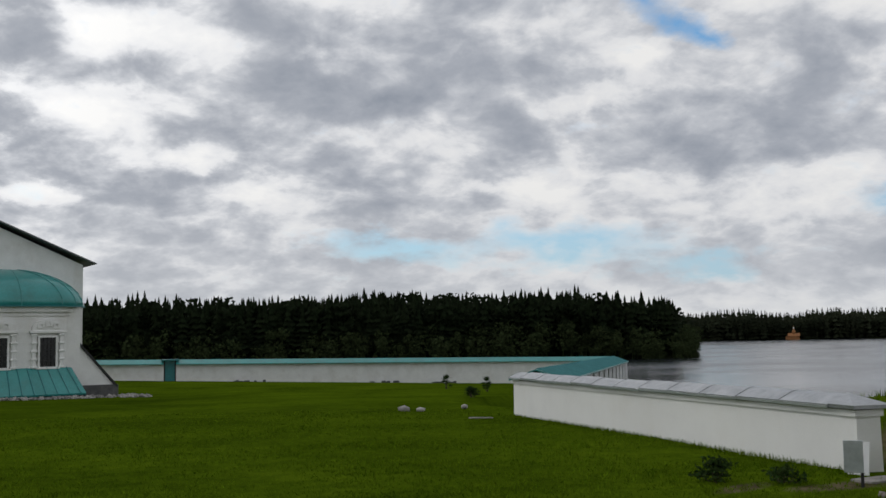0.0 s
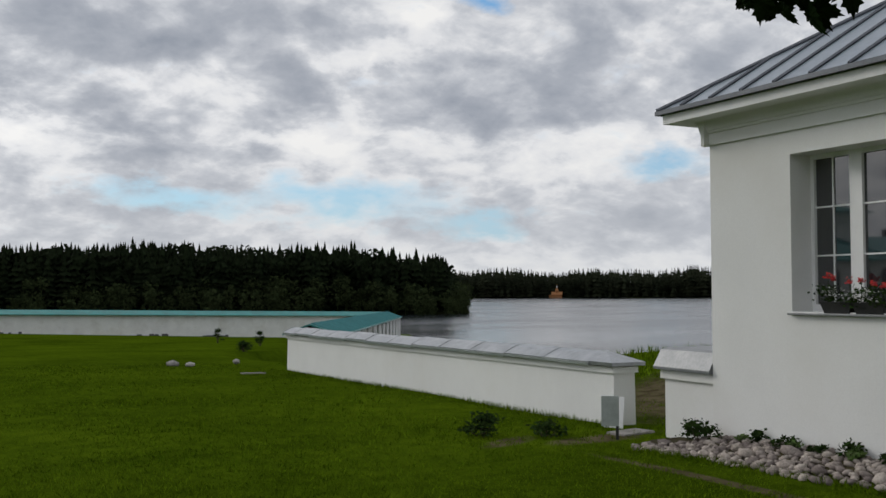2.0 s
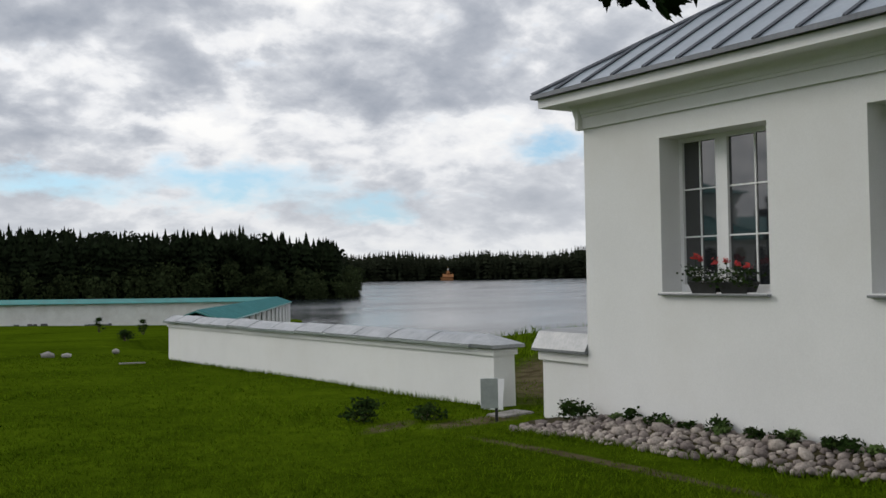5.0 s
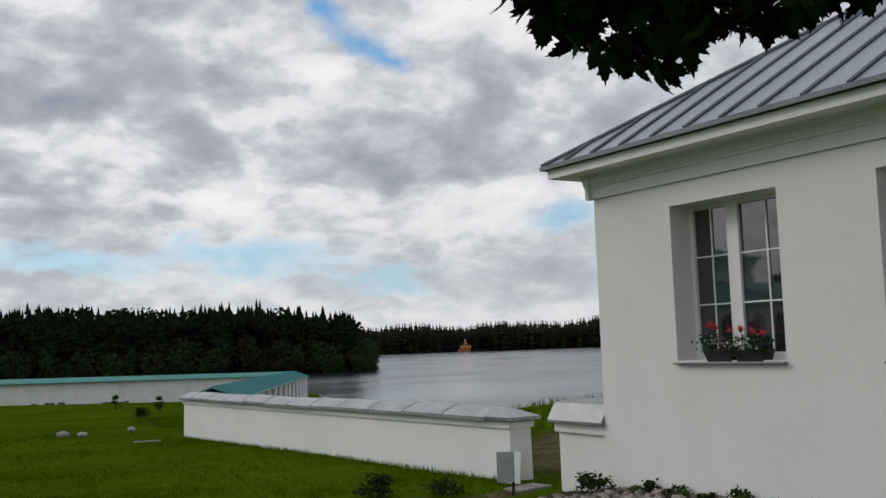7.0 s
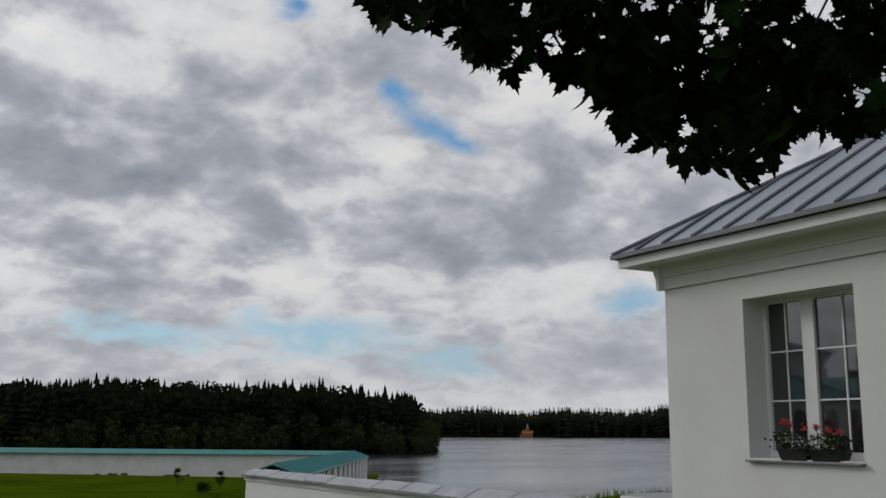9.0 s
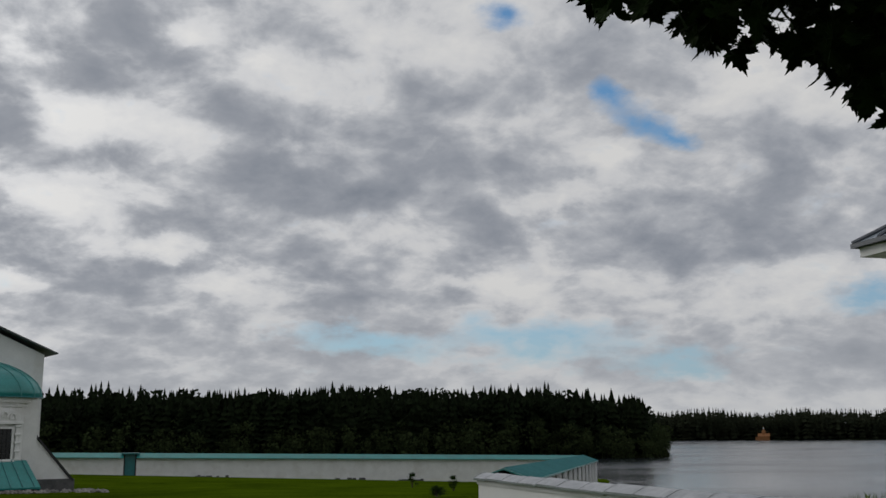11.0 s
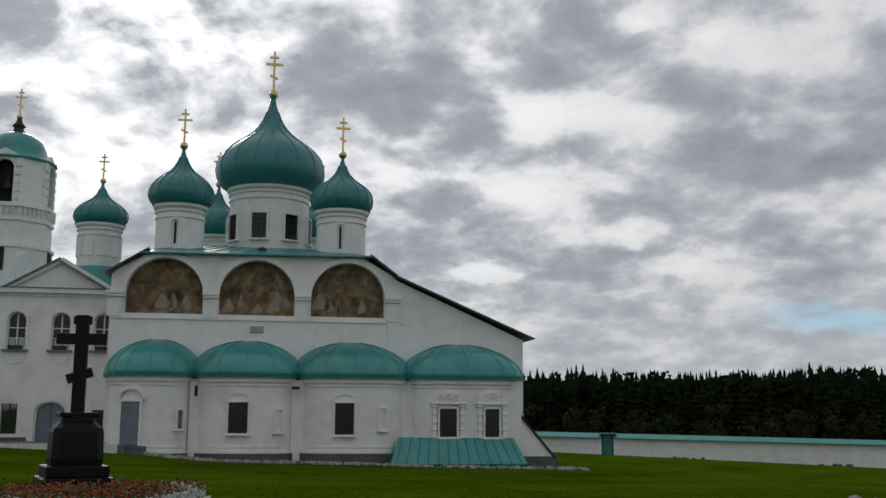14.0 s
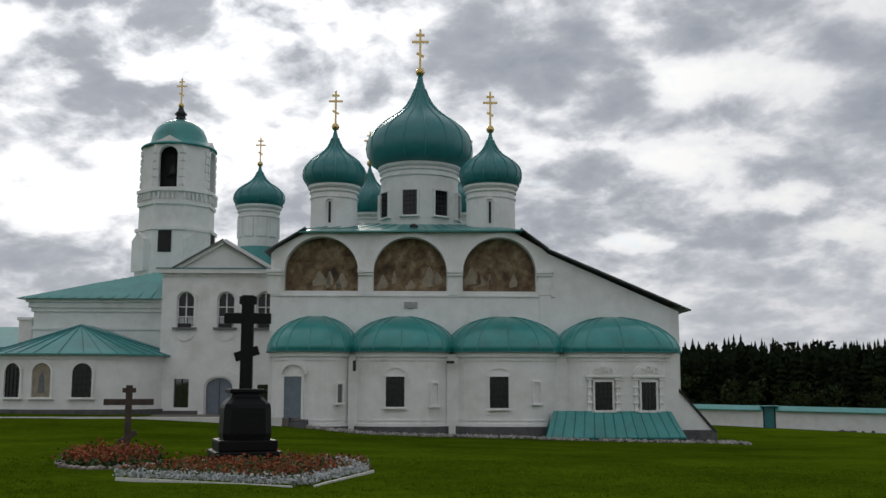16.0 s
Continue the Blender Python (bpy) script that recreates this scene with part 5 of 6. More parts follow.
def build_gallery():
    g = thing("roofed_gallery", "roofed white wall return with a ribbed teal roof on posts", "wall")
    p0, p1 = Vector((18.3, 53.2, 0)), Vector((47.6, 110.2, 0))
    d = (p1 - p0).normalized()
    side = Vector((d.y, -d.x, 0))
    L = (p1 - p0).length
    zr = lambda s: -0.15 - 0.62 * s / L
    bm, wl = bmesh.new(), bmesh.new()
    ends, we = [], []
    for s in (0, L):
        c = p0 + d * s
        z = zr(s)
        prof = [(-1.5, z - 0.62), (-1.5, z - 0.55), (0, z), (1.7, z - 0.62), (1.7, z - 0.70), (0, z - 0.08)]
        ends.append([bm.verts.new((c.x + side.x * a, c.y + side.y * a, h)) for a, h in prof])
        we.append([wl.verts.new((c.x + side.x * a, c.y + side.y * a, h)) for a, h in ((-0.9, ground_height(c.x, c.y) - 0.8), (-0.9, z - 0.4), (0.35, z - 0.32), (0.35, ground_height(c.x, c.y) - 0.8))])
    for e, b in ((ends, bm), (we, wl)):
        n = len(e[0])
        for i in range(n):
            b.faces.new((e[0][i], e[0][(i + 1) % n], e[1][(i + 1) % n], e[1][i]))
        b.faces.new(e[0])
        b.faces.new(e[1][::-1])
    roof = part("roof", bm, TEAL, g, "ribbed teal sheet roof")
    part("masonry", wl, PLASTER, g)
    s = 0.5
    while s < L:
        c, z = p0 + d * s, zr(s)
        part("rib", tube([(c.x, c.y, z + 0.02), (c.x + side.x * 1.68, c.y + side.y * 1.68, z - 0.60)], 0.055, 4), TEAL_DARK, roof)
        s += 0.85
    s = 1.0
    while s < L + 0.1:
        c, z = p0 + d * min(s, L - 0.15) + side * 1.45, zr(s)
        gz = ground_height(c.x, c.y) - 0.4
        part("post", boxed(c.x - 0.13, c.x + 0.13, c.y - 0.13, c.y + 0.13, gz, z - 0.58), TRIM_WHITE, g)
        s += 5.1
    part("end_wall", boxed(-1.4, 1.5, -0.2, 0.2, -4.2, -1.5, 0, pose(p1.x, p1.y, 0, 0, 0, math.degrees(math.atan2(side.y, side.x)))), PLASTER, g)


build_far_wall()
build_gallery()

# ---- paving before the wing ----
PAVING = surface("brown_grey_paving", (0.10, 0.085, 0.07), (0.20, 0.175, 0.15), 1.5, 0.85, fine=14, bump=0.4)
KERB = surface("pale_kerb_stone", (0.50, 0.49, 0.46), (0.66, 0.65, 0.62), 2, 0.8)
PEBBLE = surface("grey_gravel", (0.16, 0.15, 0.14), (0.36, 0.34, 0.32), 4, 0.85, fine=30, vary=0.3)
pv = thing("pavement", "brown-grey paved forecourt with a pale kerb", "pavement", CH, kind="structure")
part("paving", boxed(-50, -22.2, -0.8, 6.9, -1.0, 0.08), PAVING, pv)
for i in range(11):
    part("kerb_stone", boxed(-50 + i * 2.5, -47.52 + i * 2.5, -1.02, -0.81, -1.0, 0.13, 0.02), KERB, pv)


def pebble_mesh(seed, flat=0.7):
    rnd = random.Random(seed)
    bm = bmesh.new()
    bmesh.ops.create_icosphere(bm, subdivisions=1, radius=1.0)
    o = rnd.random() * 50
    for v in bm.verts:
        v.co *= 1 + 0.28 * noise.noise(v.co * 1.1 + Vector((o, o, 0)))
        v.co.z *= flat
    return bm


def soup_add(s, proto, m):
    b = len(s.v)
    s.v += [tuple(m @ v.co) for v in proto.verts]
    s.f += [tuple(b + v.index for v in f.verts) for f in proto.faces]


def build_gravel():
    rnd = random.Random(21)
    protos = [pebble_mesh(i) for i in range(4)]
    for p in protos:
        p.verts.index_update()
    s = Soup()
    for _ in range(1300):
        x = rnd.uniform(-23, 3.6)
        y = rnd.uniform(-1.9, -0.9) if -8.2 < x < 0.2 else (rnd.uniform(-0.7, -0.1) if x < 0 else rnd.uniform(-1.3, 1.8))
        w = CH @ Vector((x, y, 0))
        r = rnd.uniform(0.05, 0.16)
        soup_add(s, rnd.choice(protos), Matrix.LocRotScale((w.x, w.y, ground_height(w.x, w.y) + r * 0.3), Euler((rnd.random(), rnd.random(), rnd.random() * 6)), (r * 1.3, r, r)))
    tagged(new("gravel_strip", s.mesh("gravel_strip", PEBBLE)), "grey gravel strip along the foot of the cathedral", "gravel", kind="stuff")


build_gravel()

# ---- the memorial and the graves ----
def build_memorial():
    z = ground_height(-13.6, 24.1)
    m = thing("memorial_cross", "black polished granite memorial with a tall dark cross", "monument", pose(-13.6, 24.1, z - 0.05, 0, 0, 38) @ Matrix.Scale(1.07, 4))
    part("footing", boxed(-1.15, 1.15, -1.15, 1.15, -0.3, 0.06, 0.02), KERB, m)
    for w, z0, z1 in ((0.80, 0.061, 0.34), (0.70, 0.342, 0.60)):
        part("step", boxed(-w, w, -w, w, z0, z1, 0.03), BLACK_GRANITE, m)
    bm = bmesh.new()
    rows = []
    for w, zz in ((0.56, 0.602), (0.58, 0.75), (0.56, 1.36), (0.53, 1.46), (0.38, 1.62), (0.36, 1.72)):
        c = 0.16 if zz < 1.4 else 0.10
        pts = [(-w, -w + c), (-w + c, -w), (w - c, -w), (w, -w + c), (w, w - c), (w - c, w), (-w + c, w), (-w, w - c)]
        rows.append([bm.verts.new((x, y, zz)) for x, y in pts])
    for a, b in zip(rows, rows[1:]):
        for i in range(8):
            bm.faces.new((a[i], a[(i + 1) % 8], b[(i + 1) % 8], b[i]))
    bm.faces.new(rows[0])
    bm.faces.new(rows[-1])
    part("pedestal", bm, BLACK_GRANITE, m)
    part("cap", boxed(-0.44, 0.44, -0.44, 0.44, 1.722, 1.82, 0.02), BLACK_GRANITE, m)
    turn = pose(0, 0, 0, 0, 0, -14)
    cr = part("cross", boxed(-0.15, 0.15, -0.12, 0.12, 1.822, 4.12, 0.015, turn), BLACK_GRANITE, m)
    part("crossbar", boxed(-0.57, 0.57, -0.11, 0.11, 3.42, 3.68, 0.015, turn), BLACK_GRANITE, cr)
    part("crossbar", boxed(-0.21, 0.21, -0.115, 0.115, 3.90, 4.09, 0.015, turn), BLACK_GRANITE, cr)
    part("foot_bar", boxed(-0.30, 0.30, -0.115, 0.115, -0.11, 0.11, 0.015, turn @ pose(0, 0, 2.68, 0, -18, 0)), BLACK_GRANITE, cr)
    z = ground_height(-17.85, 25)
    c = thing("wooden_cross", "dark wooden three-barred grave cross among flowers", "cross", pose(-17.85, 25.0, z - 0.06, 0, 0, 36) @ Matrix.Scale(1.1, 4))
    up = part("upright", boxed(-0.085, 0.085, -0.06, 0.06, -0.2, 1.85, 0.01), DARK_WOOD, c)
    part("crossbar", boxed(-0.62, 0.62, -0.05, 0.05, 1.34, 1.50, 0.01), DARK_WOOD, c)
    part("crossbar", boxed(-0.17, 0.17, -0.055, 0.055, 1.66, 1.78, 0.01), DARK_WOOD, c)
    part("foot_bar", boxed(-0.26, 0.26, -0.055, 0.055, -0.07, 0.07, 0.01, pose(0, 0, 0.52, 0, -32, 0)), DARK_WOOD, c)


build_memorial()

FLOWER_RED = surface("orange_red_petals", (0.13, 0.026, 0.008), (0.30, 0.070, 0.018), 8, 0.8, bump=0, vary=0.4)
PLANT_GREEN = surface("bedding_plant_green", (0.02, 0.045, 0.008), (0.06, 0.10, 0.02), 5, 0.8, bump=0, vary=0.3)
SILVER = surface("silver_grey_leaves", (0.28, 0.30, 0.30), (0.47, 0.49, 0.49), 6, 0.8, bump=0, vary=0.25)


BOULDER = surface("pale_field_stone", (0.16, 0.135, 0.12), (0.38, 0.33, 0.30), 5, 0.9, fine=40, bump=0.5, depth=0.01, vary=0.42, spec=0.2)


def leaf_clump(s, c, r, n, rnd, size, up=0.6):
    for _ in range(n):
        d = Vector((rnd.gauss(0, 1), rnd.gauss(0, 1), abs(rnd.gauss(0, 1)) * up))
        p = Vector(c) + Vector((d.x * r * 0.62, d.y * r * 0.62, d.z * r * 0.75))
        u = Vector((rnd.gauss(0, 1), rnd.gauss(0, 1), rnd.gauss(0.4, 0.8))).normalized()
        w = u.orthogonal().normalized()
        k = size * rnd.uniform(0.6, 1.3)
        b = len(s.v)
        s.v += [tuple(p - u * k), tuple(p + w * k * 0.5), tuple(p + u * k), tuple(p - w * k * 0.5)]
        s.f.append((b, b + 1, b + 2, b + 3))


def edge_points(pts, step):
    out = []
    for a, b in zip(pts, pts[1:]):
        n = max(1, int(math.dist(a, b) / step))
        out += [(a[0] + (b[0] - a[0]) * i / n, a[1] + (b[1] - a[1]) * i / n) for i in range(n)]
    return out


def bed_at(across, along):
    t = radians(30)
    return -16.25 + across * math.cos(t) - along * math.sin(t), 22.2 + across * math.sin(t) + along * math.cos(t)


def build_beds():
    rnd = random.Random(31)
    bed = thing("flower_bed", "flower bed of orange-red blooms edged with silver-grey plants", "flower bed", kind="stuff")
    rim = [(-13.1, 18.35), (-8.95, 18.05), (-9.5, 22.3), (-11.4, 24.7)]
    silver, red, green = Soup(), Soup(), Soup()
    for x, y in edge_points(rim, 0.11):
        z = ground_height(x, y)
        leaf_clump(silver, (x + rnd.uniform(-0.08, 0.08), y + rnd.uniform(-0.08, 0.08), z + 0.06), 0.15, 34, rnd, 0.042)
    part("silver_edging", bmesh_from(silver), SILVER, bed, "silver-grey edging plants")
    for _ in range(1100):
        x, y = rnd.uniform(-14.2, -9.2), rnd.uniform(18.3, 25.2)
        if y < 19.3 - 0.23 * (x + 13.5) + 0.25 or x > -9.2 - 0.43 * max(0, y - 22.2) - 0.25:
            continue
        z = ground_height(x, y)
        leaf_clump(green, (x, y, z), 0.2, 4, rnd, 0.06)
        leaf_clump(red, (x, y, z + 0.10), 0.2, 3, rnd, 0.045)
    part("bedding_plants", bmesh_from(green), PLANT_GREEN, bed)
    part("blooms", bmesh_from(red), FLOWER_RED, bed, "orange-red blooms")
    for a, b in zip(rim[:2], rim[1:3]):
        L = math.dist(a, b)
        n = int(L / 0.9)
        ang = math.degrees(math.atan2(b[1] - a[1], b[0] - a[0]))
        off = Vector((math.sin(radians(ang)), -math.cos(radians(ang)), 0)) * 0.28
        for i in range(n):
            p = Vector((*a, 0)) + Vector((b[0] - a[0], b[1] - a[1], 0)) * (i / n) + off
            part("edging_board", boxed(0.01, L / n - 0.01, -0.025, 0.025, -0.05, 0.045, 0.006), KERB, bed, "white-painted edging board", at=pose(p.x, p.y, ground_height(p.x, p.y), 0, 0, ang))
    bed2 = thing("grave_bed", "grave bed of rust-red flowers ringed with round stones", "flower bed", kind="stuff")
    red, green = Soup(), Soup()
    for _ in range(800):
        a, r = rnd.random() * 6.283, math.sqrt(rnd.random())
        x, y = bed_at(math.cos(a) * r * 1.05, math.sin(a) * r * 2.2)
        z = ground_height(x, y)
        leaf_clump(green, (x, y, z + 0.05), 0.25, 4, rnd, 0.06)
        leaf_clump(red, (x, y, z + 0.18), 0.25, 3, rnd, 0.05)
    part("bedding_plants", bmesh_from(green), PLANT_GREEN, bed2)
    part("blooms", bmesh_from(red), FLOWER_RED, bed2, "rust-red blooms")
    for i in range(22):
        a = math.pi * (0.95 + 1.1 * i / 22)
        x, y = bed_at(math.cos(a) * 1.2, math.sin(a) * 2.4)
        r = rnd.uniform(0.07, 0.13)
        part("edging_stone", pebble_mesh(40 + i), BOULDER, bed2, at=Matrix.LocRotScale((x, y, ground_height(x, y) + 0.03), Euler((0, 0, rnd.random() * 6)), (r * 1.3, r, r)))


def bmesh_from(s):
    bm = bmesh.new()
    vs = [bm.verts.new(v) for v in s.v]
    for f in s.f:
        bm.faces.new([vs[i] for i in f])
    return bm


build_beds()

# ---- near the house: stones, shrubs, sign, window box ----


EARTH = surface("dark_earth", (0.030, 0.026, 0.014), (0.075, 0.065, 0.035), 4, 0.95, fine=25, bump=0.6, spec=0.05)


def bank(x, y):
    front = 6.66 + 0.125 * (8.9 - y)
    return (0.12 + 0.012 * (8.9 - y)) * smooth(front - 0.1, 7.5, x) * (1 - smooth(8.3, 9.0, y) * 0.7)


def build_stone_bed():
    rnd = random.Random(77)
    bed = thing("stone_bed", "bed of rounded pale field stones along the house wall", "stones")
    meshes = []
    for i in range(10):
        bm = pebble_mesh(100 + i, 0.72)
        meshes.append(mesh_of("stone", bm, BOULDER, True))
    rest = Soup()
    placed = []
    tries = 0
    while len(placed) < 1000 and tries < 9000:
        tries += 1
        y = rnd.uniform(3.4, 9.0)
        back = 7.60 if y < 8.75 else 7.2
        front = 6.66 + 0.125 * (8.9 - y) + 0.08 * noise.noise((y * 2.0, 1.5, 0))
        x = rnd.uniform(front, back - 0.05)
        r = rnd.uniform(0.030, 0.058) * (1.5 if rnd.random() < 0.22 else 1.0)
        layer = 0.30 * r + bank(x, y) + (0.030 if len(placed) > 420 else 0.0)
        if any((x - a) ** 2 + (y - b) ** 2 < (0.78 * (r + c)) ** 2 and abs(layer - h) < 0.05 for a, b, c, h in placed):
            continue
        placed.append((x, y, r, layer))
    placed.sort(key=lambda p: (p[0] - 4) ** 2 + (p[1] - 5) ** 2)
    proto = [pebble_mesh(200 + i, 0.72) for i in range(4)]
    for p in proto:
        p.verts.index_update()
    for i, (x, y, r, h) in enumerate(placed):
        m = Matrix.LocRotScale((x, y, ground_height(x, y) + h), Euler((rnd.uniform(-0.4, 0.4), rnd.uniform(-0.4, 0.4), rnd.random() * 6.28)), (r * rnd.uniform(1.05, 1.5), r, r * rnd.uniform(0.85, 1.1)))
        if i < 300:
            ob = new("stone", meshes[i % 10])
            ob.parent, ob.matrix_basis = bed, m
        else:
            soup_add(rest, proto[i % 4], m)
    ob = new("stone_rest", rest.mesh("stone_rest", BOULDER))
    ob.parent = bed
    tagged(ob, "smaller stones further along the wall", kind="stuff")
    # earth under the stones
    bm = bmesh.new()
    prev = None
    for i in range(20):
        y = 3.2 + 6.1 * i / 19
        row = [bm.verts.new((x, y, ground_height(x, y) + z)) for x, z in ((6.70 + 0.125 * (8.9 - y), -0.05), (7.2, bank(7.2, y) + 0.01), (7.4, bank(7.4, y) + 0.01), (7.62, bank(7.62, y) + 0.01))]
        if prev:
            for k in range(3):
                bm.faces.new((prev[k], prev[k + 1], row[k + 1], row[k]))
        prev = row
    part("earth_bank", bm, EARTH, bed)


build_stone_bed()
SHRUB = surface("dark_shrub_leaves", (0.008, 0.020, 0.004), (0.028, 0.050, 0.010), 8, 0.9, bump=0, vary=0.35, spec=0.05)
WEED = surface("weed_green", (0.03, 0.065, 0.006), (0.075, 0.13, 0.014), 6, 0.8, bump=0, vary=0.3)


def shrub(x, y, wide, high, n, label, seed, name="shrub", mat=None, spiky=False, lift=0.0):
    rnd = random.Random(seed)
    z = ground_height(x, y) + lift
    t = thing(name, label, "shrub", pose(x, y, z))
    st = bmesh.new()
    s = Soup()
    k = 16
    for i in range(k):
        a, q = rnd.random() * 6.28, math.sqrt(rnd.random())
        h = rnd.random() ** 0.8
        r = q * wide * (0.5 * (1 - h) + 0.08 if spiky else 0.5 * math.sqrt(max(0.05, 1 - h * h)))
        tip = Vector((math.cos(a) * r, math.sin(a) * r, high * (0.08 + 0.85 * h)))
        tube([(tip.x * 0.2, tip.y * 0.2, -0.04), tuple(tip)], 0.008, 4, st, 0.003)
        leaf_clump(s, tip, wide * 0.2, n // k, rnd, 0.030 if wide < 0.7 else 0.045)
    part("stem", st, DARK_WOOD, t)
    part("leaves", bmesh_from(s), mat or SHRUB, t)


shrub(5.82, 10.75, 0.42, 0.22, 700, "dark leafy shrub in the lawn beside bare earth", 1)
shrub(6.46, 10.36, 0.40, 0.15, 320, "low dark shrub near the end of the wall", 2)
shrub(7.30, 8.60, 0.40, 0.24, 450, "low green shrub at the corner of the house", 3, lift=0.06)
for i in range(15):
    y = 8.15 - 0.26 * i + 0.09 * math.sin(i * 2.3)
    shrub(7.47 + 0.03 * math.sin(i * 1.7), y, 0.16 + 0.05 * (i % 3), 0.045 + 0.022 * (i * 7 % 4), 150, "small dark weed between the stones and the wall", 10 + i, "weed", SHRUB if i % 3 else WEED, lift=bank(7.47, y) + 0.01)
shrub(11.0, 40.0, 0.62, 0.38, 1400, "low dark bush on the lawn", 4, "bush")
shrub(14.5, 58.2, 0.55, 0.85, 1500, "young conifer standing on the lawn", 5, "young_tree", spiky=True)
shrub(14.4, 49.4, 0.5, 0.75, 1300, "young conifer on the lawn near the roofed wall", 6, "young_tree", spiky=True)
rnd = random.Random(91)
for x, y, r in ((5.81, 28.5, 0.15), (6.15, 27.9, 0.10), (7.75, 29.1, 0.12)):
    solid("boulder", pebble_mesh(int(x * 100)), PEBBLE, "grey boulder half sunk in the lawn", "stone", "boulders on the lawn", smooth=True, at=Matrix.LocRotScale((x, y, ground_height(x, y) + 0.06), Euler((0, 0, x)), (r * 1.4, r, r)))
solid("plank", boxed(-0.30, 0.30, -0.05, 0.05, 0, 0.03, 0.005), PEBBLE, "pale weathered plank lying on the grass", "plank", at=pose(6.5, 23.0, ground_height(6.5, 23.0) + 0.04, 0, 2, 8))
sign = thing("sign_board", "small grey sheet-metal sign on a short post", "sign", pose(6.95, 9.75, ground_height(6.95, 9.75), 0, 0, -36))
part("post", boxed(0.06, 0.095, -0.015, 0.015, -0.15, 0.50, 0.003), IRON, sign)
part("board", boxed(-0.105, 0.098, -0.028, -0.017, 0.16, 0.51, 0.004), GALV, sign)
solid("leaning_sheet", boxed(-0.13, 0.13, -0.01, 0.01, 0, 0.42, 0.003), TRIM_WHITE, "white sheet leaning against the end of the wall", "sheet", at=pose(7.62, 10.62, ground_height(7.6, 10.6) - 0.02, -10, 0, -60))
solid("doorstep_slab", boxed(-0.27, 0.27, -0.16, 0.16, -0.06, 0.02, 0.02), PEBBLE, "worn concrete slab before the gap in the wall", "slab", at=pose(7.5, 10.1, ground_height(7.5, 10.1) + 0.01, 0, 0, 12))

RED = surface("geranium_red", (0.36, 0.008, 0.010), (0.62, 0.016, 0.018), 20, 0.6, bump=0, vary=0.2)
WHITE_PETAL = surface("white_petals", (0.65, 0.66, 0.62), (0.8, 0.8, 0.78), 20, 0.6, bump=0)


def build_window_box(y, seed):
    rnd = random.Random(seed)
    t = thing("window_box", "dark planter with red geraniums and small white flowers on the sill", "planter", pose(HX + 0.055, y, 1.388), group="window boxes")
    bm = bmesh.new()
    a = [bm.verts.new(c) for c in ((-0.065, -0.15, 0), (0.065, -0.15, 0), (0.065, 0.15, 0), (-0.065, 0.15, 0))]
    b = [bm.verts.new(c) for c in ((-0.09, -0.185, 0.11), (0.09, -0.185, 0.11), (0.09, 0.185, 0.11), (-0.09, 0.185, 0.11))]
    bm.faces.new(a[::-1])
    bm.faces.new(b)
    for i in range(4):
        bm.faces.new((a[i], a[(i + 1) % 4], b[(i + 1) % 4], b[i]))
    part("trough", bm, IRON, t, "dark plastic trough")
    lv, wh = Soup(), Soup()
    for _ in range(14):
        c = (rnd.uniform(-0.12, 0.05), rnd.uniform(-0.2, 0.2), rnd.uniform(0.06, 0.2))
        leaf_clump(lv, c, 0.09, 26, rnd, 0.022)
    for _ in range(9):
        leaf_clump(wh, (rnd.uniform(-0.11, -0.05), rnd.uniform(-0.2, 0.18), rnd.uniform(0.10, 0.2)), 0.07, 9, rnd, 0.011)
    part("foliage", bmesh_from(lv), SHRUB, t)
    part("white_flowers", bmesh_from(wh), WHITE_PETAL, t, "small white flowers")
    for k in range(3):
        c = Vector((rnd.uniform(-0.06, 0.0), -0.11 + 0.13 * k + rnd.uniform(-0.05, 0.05), rnd.uniform(0.24, 0.35)))
        part("stalk", tube([(c.x, c.y, 0.1), tuple(c)], 0.004, 4), SHRUB, t)
        hd = Soup()
        leaf_clump(hd, c, 0.026, 60, rnd, 0.017, 1.0)
        part("bloom", bmesh_from(hd), RED, t, "round red geranium bloom")


build_window_box(7.00, 1)
build_window_box(6.62, 2)

# ---- wooden chapel across the lake ----
ORANGE = surface("orange_log_wall", (0.22, 0.09, 0.03), (0.36, 0.16, 0.055), 0.6, 0.8, fine=4, bump=0)
a = radians(-32.9)
cx, cy = -math.sin(a) * 843, math.cos(a) * 843
chap = thing("wooden_chapel", "small orange log chapel with a stepped roof on the far shore", "chapel", pose(cx, cy, LAKE + 0.2, 0, 0, -33) @ Matrix.Scale(0.8, 4))
part("wall", boxed(-5.2, 5.2, -3, 3, -0.5, 3.6), ORANGE, chap)
part("porch", boxed(-7.8, -5.21, -2, 2, -0.5, 2.8), ORANGE, chap)
part("roof", sweep([(-3.8, 3.3), (3.8, 3.3), (0, 6.2)], -5.6, 5.6, "x"), ORANGE, chap)
part("tower", lathe([(1.7, 5.0), (1.6, 7.4), (2.2, 7.5), (0.4, 10.2)], 8, centre=(0, 0, 0)), ORANGE, chap)
part("cupola", lathe([(0.35, 10.1), (0.8, 10.7), (0.5, 11.3), (0.06, 12.2)], 12), GALV, chap, "pale metal cupola", smooth=True)
part("cross", boxed(-0.09, 0.09, -0.09, 0.09, 12.1, 13.6), GOLD, chap)


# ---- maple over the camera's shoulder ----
# leaf green taken down to near-black: the backlit shade is in the colour
MAPLE = surface("maple_leaf_backlit_green", (0.004, 0.010, 0.002), (0.012, 0.026, 0.004), 10, 0.85, bump=0, vary=0.3, spec=0.05)
BARK = surface("grey_brown_bark", (0.05, 0.04, 0.032), (0.13, 0.11, 0.09), 6, 0.9, fine=40, bump=0.8, depth=0.02)


